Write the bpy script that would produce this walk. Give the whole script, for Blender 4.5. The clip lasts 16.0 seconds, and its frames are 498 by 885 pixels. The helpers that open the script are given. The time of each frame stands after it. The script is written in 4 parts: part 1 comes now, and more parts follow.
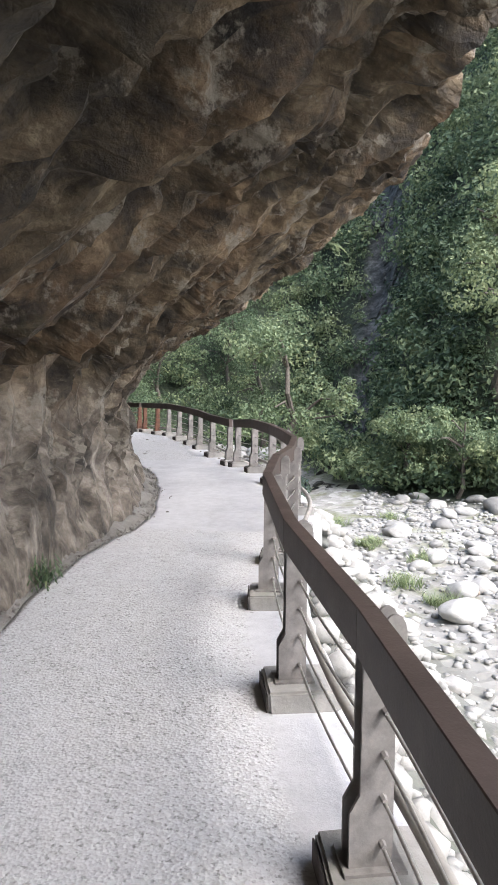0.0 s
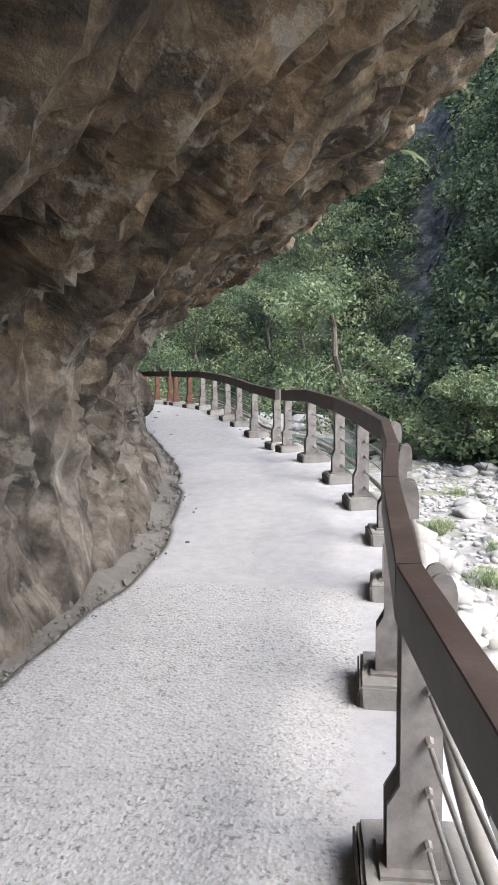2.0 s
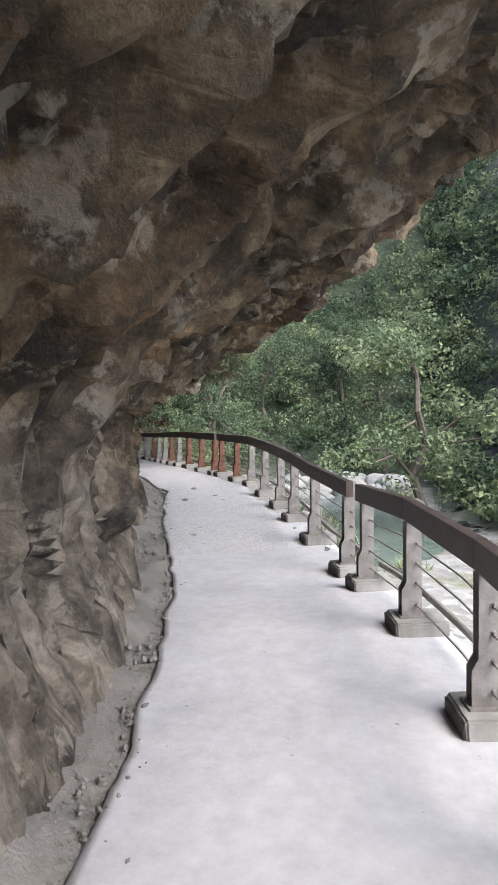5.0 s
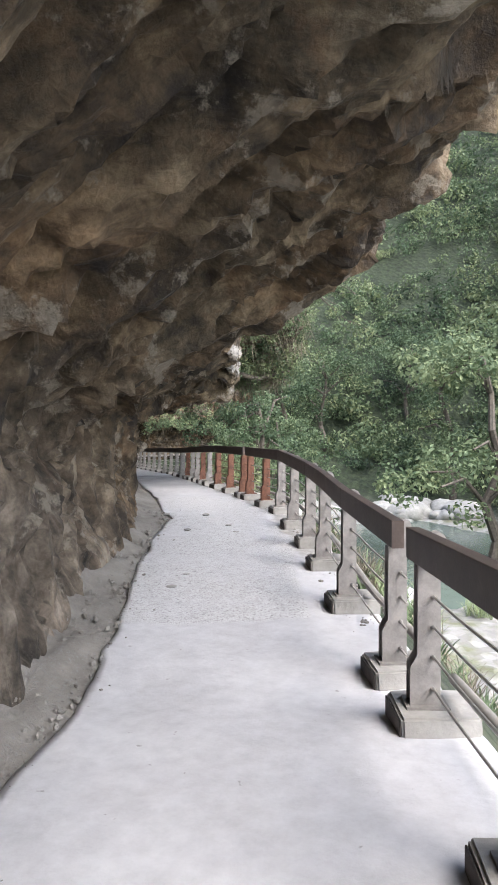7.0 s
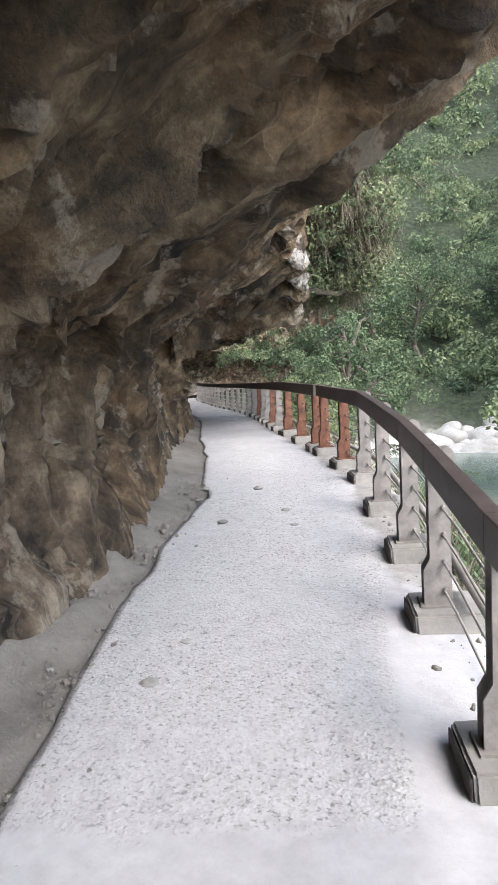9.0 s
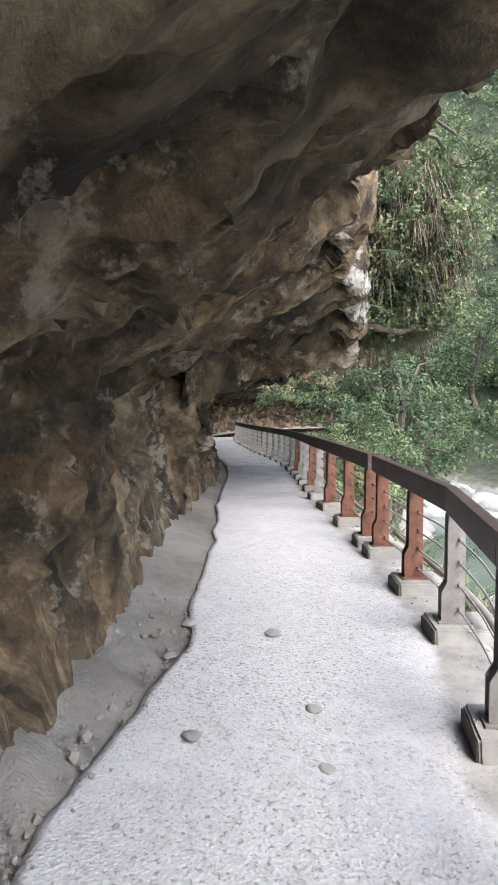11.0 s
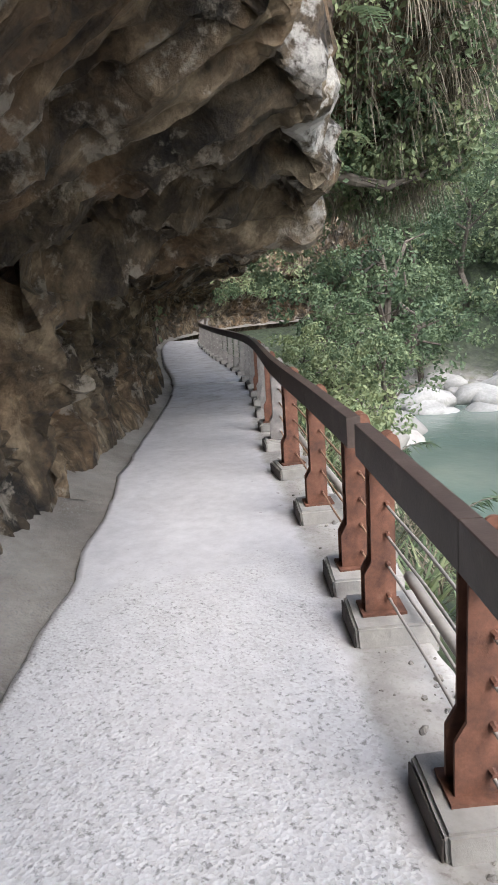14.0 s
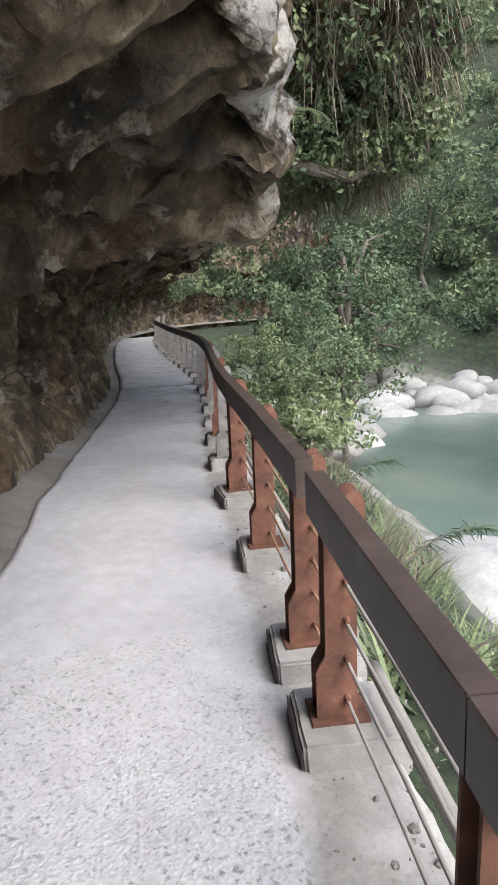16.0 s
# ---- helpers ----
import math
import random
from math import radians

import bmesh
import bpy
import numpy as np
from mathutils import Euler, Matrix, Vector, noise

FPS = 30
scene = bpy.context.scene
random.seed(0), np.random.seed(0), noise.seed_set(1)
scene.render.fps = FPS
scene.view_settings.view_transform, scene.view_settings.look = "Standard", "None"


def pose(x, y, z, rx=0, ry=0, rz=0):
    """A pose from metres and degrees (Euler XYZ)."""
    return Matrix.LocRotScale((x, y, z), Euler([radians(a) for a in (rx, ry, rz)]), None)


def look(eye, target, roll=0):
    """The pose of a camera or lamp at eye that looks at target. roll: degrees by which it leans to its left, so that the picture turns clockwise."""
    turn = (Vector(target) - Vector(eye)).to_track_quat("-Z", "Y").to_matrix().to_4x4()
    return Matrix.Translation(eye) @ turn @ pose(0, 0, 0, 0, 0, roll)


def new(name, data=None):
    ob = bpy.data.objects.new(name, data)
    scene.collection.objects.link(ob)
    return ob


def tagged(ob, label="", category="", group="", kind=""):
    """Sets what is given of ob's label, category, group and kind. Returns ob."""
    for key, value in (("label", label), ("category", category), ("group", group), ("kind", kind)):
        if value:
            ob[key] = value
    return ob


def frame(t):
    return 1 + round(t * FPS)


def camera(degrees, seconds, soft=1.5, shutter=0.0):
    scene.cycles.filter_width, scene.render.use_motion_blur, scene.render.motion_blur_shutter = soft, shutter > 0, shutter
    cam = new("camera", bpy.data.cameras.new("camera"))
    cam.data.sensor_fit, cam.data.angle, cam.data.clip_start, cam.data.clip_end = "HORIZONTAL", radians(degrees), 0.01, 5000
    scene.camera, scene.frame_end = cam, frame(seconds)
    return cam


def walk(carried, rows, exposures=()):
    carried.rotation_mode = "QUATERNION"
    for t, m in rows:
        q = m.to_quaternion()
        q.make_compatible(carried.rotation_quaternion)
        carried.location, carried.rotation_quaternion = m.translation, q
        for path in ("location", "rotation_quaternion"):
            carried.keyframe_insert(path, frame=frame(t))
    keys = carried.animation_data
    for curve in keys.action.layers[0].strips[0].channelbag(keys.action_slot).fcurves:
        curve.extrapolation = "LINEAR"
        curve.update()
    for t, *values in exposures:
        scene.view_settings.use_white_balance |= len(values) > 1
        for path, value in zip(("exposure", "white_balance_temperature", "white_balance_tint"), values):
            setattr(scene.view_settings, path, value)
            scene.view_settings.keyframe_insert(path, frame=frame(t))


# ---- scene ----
cam = camera(41.7, 16.0)
PATH = [
    (0, (1.618, -0.422, 1.57), (1.18, 1.521, 1.395), 0.3),
    (0.5, (1.366, 0.329, 1.549), (0.867, 2.253, 1.324), 0.4),
    (1, (1.216, 1.065, 1.518), (0.761, 3.001, 1.304), 0.0),
    (1.5, (0.983, 1.755, 1.498), (0.404, 3.663, 1.334), -0.7),
    (2, (0.819, 2.393, 1.502), (0.258, 4.292, 1.223), -1.5),
    (2.5, (0.604, 3.005, 1.536), (-0.012, 4.883, 1.23), -1.0),
    (3, (0.361, 3.676, 1.568), (-0.198, 5.575, 1.282), -1.8),
    (3.5, (0.308, 4.314, 1.611), (-0.122, 6.242, 1.297), -1.3),
    (4, (0.136, 4.904, 1.621), (-0.476, 6.791, 1.362), -1.1),
    (4.5, (-0.004, 5.546, 1.656), (-0.737, 7.395, 1.448), -1.5),
    (4.7, (-0.034, 5.779, 1.675), (-0.789, 7.626, 1.54), -1.5),
    (6.8, (-0.584, 8.467, 1.418), (-1.462, 10.26, 1.305), 1.7),
    (7, (-0.649, 8.75, 1.416), (-1.595, 10.511, 1.358), -0.3),
    (7.2, (-0.735, 9.033, 1.42), (-1.72, 10.769, 1.286), -2.9),
    (7.5, (-0.875, 9.435, 1.424), (-1.883, 11.153, 1.245), 0.2),
    (8, (-1.132, 10.076, 1.44), (-2.172, 11.773, 1.25), -1.9),
    (8.2, (-1.231, 10.328, 1.448), (-2.276, 12.023, 1.269), -2.3),
    (8.5, (-1.418, 10.731, 1.468), (-2.588, 12.334, 1.225), -2.5),
    (9, (-1.779, 11.403, 1.485), (-2.958, 12.995, 1.214), -3.9),
    (9.2, (-1.915, 11.627, 1.483), (-3.084, 13.234, 1.259), -2.6),
    (11.3, (-3.379, 13.954, 1.655), (-4.668, 15.474, 1.496), -0.5),
    (11.5, (-3.493, 14.19, 1.67), (-4.743, 15.742, 1.499), -1.3),
    (12, (-3.772, 14.77, 1.663), (-4.962, 16.355, 1.4), -1.8),
    (12.5, (-4.147, 15.317, 1.65), (-5.391, 16.835, 1.265), -1.7),
    (13, (-4.397, 15.821, 1.628), (-5.606, 17.344, 1.157), -2.4),
    (13.5, (-4.6, 16.193, 1.647), (-5.853, 17.68, 1.179), -2.5),
    (14, (-4.855, 16.57, 1.651), (-6.081, 18.076, 1.173), -4.3),
    (14.5, (-4.937, 16.893, 1.679), (-6.095, 18.47, 1.265), -1.9),
    (15, (-5.032, 17.087, 1.683), (-6.169, 18.673, 1.243), -1.7),
    (15.5, (-5.156, 17.19, 1.66), (-6.242, 18.799, 1.179), -1.9),
    (16, (-5.202, 17.247, 1.653), (-6.328, 18.824, 1.159), -2.9),
]
walk(cam, [(t, look(eye, target, roll)) for t, eye, target, roll in PATH], [(0, 1.82, 6330, 10), (4, 1.72, 6330, 10), (7.5, 1.9, 6330, 10), (11.4, 2.02, 6330, 10), (12.5, 1.78, 6330, 10), (16, 1.64, 6330, 10)])

# ---------------------------------------------------------------- light
world = bpy.data.worlds.new("world")
scene.world = world
world.use_nodes = True
wn = world.node_tree.nodes
sky = wn.new("ShaderNodeTexSky")
sky.sky_type, sky.sun_disc = "NISHITA", False
SUN_EL, SUN_AZ = radians(50), radians(112)
sky.sun_elevation, sky.sun_rotation = SUN_EL, SUN_AZ
sky.air_density, sky.dust_density, sky.ozone_density = 1.0, 3.0, 1.0
world.node_tree.links.new(sky.outputs[0], wn["Background"].inputs[0])
wn["Background"].inputs[1].default_value = 0.15
sun = new("sun", bpy.data.lights.new("sun", "SUN"))
sun.data.energy, sun.data.angle, sun.data.color = 1.5, radians(60), (1.0, 0.985, 0.965)
sun.matrix_world = look((0, 0, 60), (-math.sin(SUN_AZ) * math.cos(SUN_EL), -math.cos(SUN_AZ) * math.cos(SUN_EL), 60 - math.sin(SUN_EL)))


# ---------------------------------------------------------------- materials
def material(name):
    m = bpy.data.materials.new(name)
    m.use_nodes = True
    nt = m.node_tree
    return m, nt, nt.nodes["Principled BSDF"]


def node(nt, kind, **values):
    n = nt.nodes.new(kind)
    for k, v in values.items():
        if k == "inputs":
            for i, w in v.items():
                n.inputs[i].default_value = w
    return n


def noise_tex(nt, scale, detail=6, rough=0.6, vec=None, stretch=None):
    n = nt.nodes.new("ShaderNodeTexNoise")
    n.inputs["Scale"].default_value, n.inputs["Detail"].default_value, n.inputs["Roughness"].default_value = scale, detail, rough
    if vec is None:
        g = nt.nodes.new("ShaderNodeNewGeometry")
        vec = g.outputs["Position"]
    if stretch:
        mp = nt.nodes.new("ShaderNodeMapping")
        mp.inputs["Scale"].default_value = stretch
        mp.inputs["Rotation"].default_value = (0.25, -0.2, 0.9)
        nt.links.new(vec, mp.inputs[0])
        vec = mp.outputs[0]
    nt.links.new(vec, n.inputs["Vector"])
    return n


def ramp(nt, fac, stops):
    r = nt.nodes.new("ShaderNodeValToRGB")
    e = r.color_ramp.elements
    while len(e) < len(stops):
        e.new(0.5)
    for el, (p, c) in zip(e, stops):
        el.position = p
        el.color = (*c, 1) if len(c) == 3 else c
    nt.links.new(fac, r.inputs[0])
    return r.outputs[0]


def mix(nt, fac, a, b, mode="MIX"):
    n = nt.nodes.new("ShaderNodeMix")
    n.data_type, n.blend_type = "RGBA", mode
    for sock, v in ((n.inputs[0], fac), (n.inputs[6], a), (n.inputs[7], b)):
        if isinstance(v, (int, float)):
            sock.default_value = v
        elif isinstance(v, tuple):
            sock.default_value = (*v, 1)
        else:
            nt.links.new(v, sock)
    return n.outputs[2]


def bump(nt, bsdf, height, strength, distance):
    b = nt.nodes.new("ShaderNodeBump")
    b.inputs["Strength"].default_value, b.inputs["Distance"].default_value = strength, distance
    nt.links.new(height, b.inputs["Height"])
    nt.links.new(b.outputs[0], bsdf.inputs["Normal"])
    return b


def rock_material():
    """Bedded limestone: thin beds across the path, brown above, dusty grey below, calcite crust on the outer lip."""
    m, nt, b = material("limestone")
    g = nt.nodes.new("ShaderNodeNewGeometry")
    warp = noise_tex(nt, 0.7, 2, 0.5)
    sh = nt.nodes.new("ShaderNodeVectorMath")
    sh.operation = "MULTIPLY_ADD"
    nt.links.new(warp.outputs["Color"], sh.inputs[0])
    sh.inputs[1].default_value = (0.3, 0.3, 0.3)
    nt.links.new(g.outputs["Position"], sh.inputs[2])
    # coordinates along the beds' normal (second) and within the beds
    axes = nt.nodes.new("ShaderNodeCombineXYZ")
    for k, axis in enumerate(((0.85, 0.42, 0.3), (-0.45, 0.85, -0.26), (-0.3, 0.1, 0.95))):
        dot = nt.nodes.new("ShaderNodeVectorMath")
        dot.operation = "DOT_PRODUCT"
        nt.links.new(sh.outputs[0], dot.inputs[0])
        dot.inputs[1].default_value = axis
        nt.links.new(dot.outputs["Value"], axes.inputs[k])

    def beds(scale, flat, detail=8, rough=0.65):
        mp = nt.nodes.new("ShaderNodeMapping")
        mp.inputs["Scale"].default_value = (flat, 1, flat)
        nt.links.new(axes.outputs[0], mp.inputs[0])
        return noise_tex(nt, scale, detail, rough, vec=mp.outputs[0])

    thick, thin = beds(2.2, 0.3), beds(8, 0.22, 7, 0.65)
    big, mid, fine = noise_tex(nt, 0.55, 5, 0.6), noise_tex(nt, 4.5, 9, 0.68), noise_tex(nt, 38, 8, 0.7)
    tone = mix(nt, 0.4, thick.outputs[0], thin.outputs[0])
    tone = mix(nt, 0.35, tone, mid.outputs[0])
    brown = ramp(nt, tone, [(0.4, (0.006, 0.0045, 0.0028)), (0.465, (0.038, 0.0275, 0.016)), (0.525, (0.1, 0.075, 0.046)), (0.6, (0.25, 0.2, 0.137))])
    hue = ramp(nt, big.outputs[0], [(0.36, (0.45, 0.47, 0.46)), (0.5, (0.52, 0.48, 0.42)), (0.62, (0.6, 0.47, 0.35))])
    c = mix(nt, 0.6, brown, hue, "OVERLAY")
    rust = noise_tex(nt, 1.3, 7, 0.65)
    c = mix(nt, ramp(nt, rust.outputs[0], [(0.57, (0, 0, 0)), (0.67, (0.45, 0.45, 0.45))]), c, (0.2, 0.115, 0.055))
    dust = ramp(nt, tone, [(0.41, (0.02, 0.016, 0.012)), (0.47, (0.084, 0.069, 0.053)), (0.53, (0.178, 0.15, 0.121)), (0.6, (0.335, 0.297, 0.25))])
    sep = nt.nodes.new("ShaderNodeSeparateXYZ")
    nt.links.new(g.outputs["Position"], sep.inputs[0])
    wav = nt.nodes.new("ShaderNodeMath")
    wav.operation = "MULTIPLY_ADD"
    wav.inputs[1].default_value = 2.4
    nt.links.new(noise_tex(nt, 0.9, 7, 0.7).outputs[0], wav.inputs[0])
    nt.links.new(sep.outputs[2], wav.inputs[2])
    rng = nt.nodes.new("ShaderNodeMapRange")
    rng.inputs[1].default_value, rng.inputs[2].default_value = 2.1, 3.1
    nt.links.new(wav.outputs[0], rng.inputs[0])
    dry = nt.nodes.new("ShaderNodeAttribute")
    dry.attribute_name = "dusty"
    inv = nt.nodes.new("ShaderNodeMath")
    inv.operation = "SUBTRACT"
    inv.inputs[0].default_value = 1.0
    nt.links.new(rng.outputs[0], inv.inputs[1])
    amount = nt.nodes.new("ShaderNodeMath")
    amount.operation = "MULTIPLY"
    nt.links.new(inv.outputs[0], amount.inputs[0])
    nt.links.new(dry.outputs["Fac"], amount.inputs[1])
    c = mix(nt, amount.outputs[0], c, dust)
    pale = noise_tex(nt, 2.4, 9, 0.7)
    c = mix(nt, ramp(nt, pale.outputs[0], [(0.55, (0, 0, 0)), (0.6, (0.65, 0.65, 0.65))]), c, (0.27, 0.24, 0.195))
    moss = noise_tex(nt, 1.1, 8, 0.7)
    c = mix(nt, ramp(nt, moss.outputs[0], [(0.61, (0, 0, 0)), (0.68, (0.4, 0.4, 0.4))]), c, (0.05, 0.055, 0.03))
    c = mix(nt, 0.25, c, ramp(nt, fine.outputs[0], [(0.3, (0.24, 0.24, 0.24)), (0.7, (0.76, 0.76, 0.76))]), "OVERLAY")
    crust = nt.nodes.new("ShaderNodeAttribute")
    crust.attribute_name = "calcite"
    where = mix(nt, 1.0, crust.outputs["Color"], ramp(nt, pale.outputs[0], [(0.49, (0, 0, 0)), (0.55, (1, 1, 1))]), "MULTIPLY")
    c = mix(nt, where, c, (0.46, 0.45, 0.425))
    nt.links.new(c, b.inputs["Base Color"])
    b.inputs["Roughness"].default_value = 0.72
    h = mix(nt, 0.5, thick.outputs[0], thin.outputs[0])
    h = mix(nt, 0.5, h, mid.outputs[0])
    sharp = nt.nodes.new("ShaderNodeTexVoronoi")
    sharp.distance = "MANHATTAN"
    sharp.inputs["Scale"].default_value = 7
    stretch = nt.nodes.new("ShaderNodeMapping")
    stretch.inputs["Scale"].default_value = (0.4, 1.6, 0.4)
    nt.links.new(axes.outputs[0], stretch.inputs[0])
    nt.links.new(stretch.outputs[0], sharp.inputs["Vector"])
    h = mix(nt, 0.3, h, sharp.outputs["Distance"])
    h = mix(nt, 0.1, h, fine.outputs[0])
    bump(nt, b, h, 1.0, 0.18)
    return m


def concrete_material(name, dark, light, pit=1.0, speck=0.0):
    """speck: how much of the surface shows dark gravel and pits."""
    m, nt, b = material(name)
    big = noise_tex(nt, 0.8, 6, 0.65)
    mid = noise_tex(nt, 9, 7, 0.7)
    c = ramp(nt, big.outputs[0], [(0.3, dark), (0.65, light)])
    c = mix(nt, 0.4, c, ramp(nt, mid.outputs[0], [(0.3, (0.3, 0.3, 0.3)), (0.7, (0.7, 0.7, 0.7))]), "OVERLAY")
    h = mid.outputs[0]
    if speck:
        pits = noise_tex(nt, 46, 4, 0.62, stretch=(1, 1.4, 1))
        where = noise_tex(nt, 1.1, 5, 0.65)
        mask = ramp(nt, where.outputs[0], [(0.5 - 0.3 * speck, (0, 0, 0)), (0.72 - 0.3 * speck, (1, 1, 1))])
        dots = ramp(nt, pits.outputs[0], [(0.37, (0.9, 0.9, 0.9)), (0.45, (0, 0, 0))])
        both = mix(nt, 1.0, mask, dots, "MULTIPLY")
        c = mix(nt, both, c, (0.24, 0.235, 0.23))
        h = mix(nt, 0.65, mid.outputs[0], pits.outputs[0])
        few = noise_tex(nt, 14, 2, 0.5)
        c = mix(nt, ramp(nt, few.outputs[0], [(0.235, (0.7, 0.7, 0.7)), (0.265, (0, 0, 0))]), c, (0.14, 0.13, 0.12))
    nt.links.new(c, b.inputs["Base Color"])
    b.inputs["Roughness"].default_value = 0.9
    bump(nt, b, h, 0.6 * pit, 0.02)
    return m


def path_material():
    """Pale concrete: smooth and dusty, worn down to its gravel, or darkened by dirt and painted shade, by the path's
    own attributes.
    """
    m, nt, b = material("path_concrete")
    big, mid, fine = noise_tex(nt, 0.8, 6, 0.65), noise_tex(nt, 9, 7, 0.7), noise_tex(nt, 70, 5, 0.65)
    mottle = ramp(nt, mid.outputs[0], [(0.3, (0.38, 0.38, 0.38)), (0.7, (0.62, 0.62, 0.62))])
    smooth = ramp(nt, big.outputs[0], [(0.3, (0.43, 0.43, 0.447)), (0.65, (0.54, 0.54, 0.556))])
    smooth = mix(nt, 0.5, smooth, mottle, "OVERLAY")
    smooth = mix(nt, ramp(nt, noise_tex(nt, 13, 3, 0.55).outputs[0], [(0.25, (0.6, 0.6, 0.6)), (0.29, (0, 0, 0))]), smooth, (0.2, 0.19, 0.18))
    stone = nt.nodes.new("ShaderNodeTexVoronoi")
    stone.inputs["Scale"].default_value = 64
    g = nt.nodes.new("ShaderNodeNewGeometry")
    nt.links.new(g.outputs["Position"], stone.inputs["Vector"])
    grit = ramp(nt, stone.outputs["Color"], [(0.15, (0.445, 0.442, 0.438)), (0.4, (0.5, 0.5, 0.505)), (0.8, (0.545, 0.545, 0.55))])
    pits = noise_tex(nt, 44, 4, 0.62)
    grit = mix(nt, ramp(nt, pits.outputs[0], [(0.34, (0.85, 0.85, 0.85)), (0.45, (0, 0, 0))]), grit, (0.19, 0.185, 0.18))
    grit = mix(nt, 0.45, grit, mottle, "OVERLAY")
    grit = mix(nt, ramp(nt, big.outputs[0], [(0.45, (0, 0, 0)), (0.66, (0.55, 0.55, 0.55))]), grit, smooth)
    dirt_shade = ramp(nt, noise_tex(nt, 2.2, 7, 0.7).outputs[0], [(0.34, (0.13, 0.115, 0.095)), (0.5, (0.25, 0.232, 0.205)), (0.66, (0.4, 0.385, 0.36))])
    dirt_shade = mix(nt, 0.3, dirt_shade, grit)

    masks = []
    for name, scale in (("worn", 4), ("grime_shade", 3)):
        a = nt.nodes.new("ShaderNodeAttribute")
        a.attribute_name = name
        n = nt.nodes.new("ShaderNodeMath")
        n.operation = "MULTIPLY_ADD"
        nt.links.new(noise_tex(nt, scale, 7, 0.72).outputs[0], n.inputs[0])
        n.inputs[1].default_value = 1.3
        nt.links.new(a.outputs["Fac"], n.inputs[2])
        r = nt.nodes.new("ShaderNodeMapRange")
        r.inputs[1].default_value, r.inputs[2].default_value = 1.0, 1.35
        nt.links.new(n.outputs[0], r.inputs[0])
        masks.append(r.outputs[0])
    c = mix(nt, masks[0], smooth, grit)
    c = mix(nt, masks[1], c, dirt_shade)
    nt.links.new(c, b.inputs["Base Color"])
    b.inputs["Roughness"].default_value = 0.88
    rough_h = mix(nt, 0.5, stone.outputs["Distance"], pits.outputs[0])
    h = mix(nt, masks[0], mix(nt, 0.2, mid.outputs[0], fine.outputs[0]), rough_h)
    bump(nt, b, h, 0.6, 0.014)
    return m


def metal_material(name, stops, rough, scale=9, metal=0.0):
    m, nt, b = material(name)
    n1 = noise_tex(nt, scale, 8, 0.7)
    c = ramp(nt, n1.outputs[0], stops)
    nt.links.new(c, b.inputs["Base Color"])
    b.inputs["Roughness"].default_value, b.inputs["Metallic"].default_value = rough, metal
    bump(nt, b, noise_tex(nt, 90, 4).outputs[0], 0.25, 0.004)
    return m


def leaf_material(name, stops, translucency=0.35):
    m, nt, b = material(name)
    a = nt.nodes.new("ShaderNodeAttribute")
    a.attribute_name = "tone"
    c = ramp(nt, a.outputs["Fac"], stops)
    n1 = noise_tex(nt, 3.0, 3)
    c = mix(nt, 0.4, c, ramp(nt, n1.outputs[0], [(0.3, (0.36, 0.36, 0.36)), (0.7, (0.66, 0.66, 0.64))]), "OVERLAY")
    nt.links.new(c, b.inputs["Base Color"])
    b.inputs["Roughness"].default_value, b.inputs["Specular IOR Level"].default_value = 0.62, 0.3
    tr = nt.nodes.new("ShaderNodeBsdfTranslucent")
    nt.links.new(c, tr.inputs[0])
    ms = nt.nodes.new("ShaderNodeMixShader")
    ms.inputs[0].default_value = translucency
    nt.links.new(b.outputs[0], ms.inputs[1])
    nt.links.new(tr.outputs[0], ms.inputs[2])
    nt.links.new(ms.outputs[0], nt.nodes["Material Output"].inputs[0])
    return m


def ground_material():
    m, nt, b = material("valley_ground")
    a = nt.nodes.new("ShaderNodeAttribute")
    a.attribute_name = "wooded"
    r = nt.nodes.new("ShaderNodeAttribute")
    r.attribute_name = "rocky"
    v = nt.nodes.new("ShaderNodeTexVoronoi")
    v.inputs["Scale"].default_value = 2.6
    g = nt.nodes.new("ShaderNodeNewGeometry")
    nt.links.new(g.outputs["Position"], v.inputs["Vector"])
    stones = ramp(nt, v.outputs["Color"], [(0.0, (0.17, 0.165, 0.152)), (0.5, (0.27, 0.262, 0.245)), (1.0, (0.38, 0.372, 0.355))])
    n1 = noise_tex(nt, 0.5, 6, 0.65)
    stones = mix(nt, ramp(nt, n1.outputs[0], [(0.5, (0, 0, 0)), (0.64, (0.8, 0.8, 0.8))]), stones, (0.14, 0.15, 0.07))
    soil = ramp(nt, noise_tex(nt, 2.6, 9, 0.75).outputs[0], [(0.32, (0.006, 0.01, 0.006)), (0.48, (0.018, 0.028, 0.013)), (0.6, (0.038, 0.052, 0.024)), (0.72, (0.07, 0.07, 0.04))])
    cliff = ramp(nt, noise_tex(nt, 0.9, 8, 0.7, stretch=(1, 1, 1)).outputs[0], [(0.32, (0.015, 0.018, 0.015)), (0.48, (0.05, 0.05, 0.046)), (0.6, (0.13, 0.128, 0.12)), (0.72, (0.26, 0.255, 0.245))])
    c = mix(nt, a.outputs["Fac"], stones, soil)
    c = mix(nt, r.outputs["Fac"], c, cliff)
    nt.links.new(c, b.inputs["Base Color"])
    b.inputs["Roughness"].default_value = 0.9
    bump(nt, b, mix(nt, 0.5, v.outputs["Distance"], noise_tex(nt, 4, 6).outputs[0]), 0.8, 0.15)
    return m


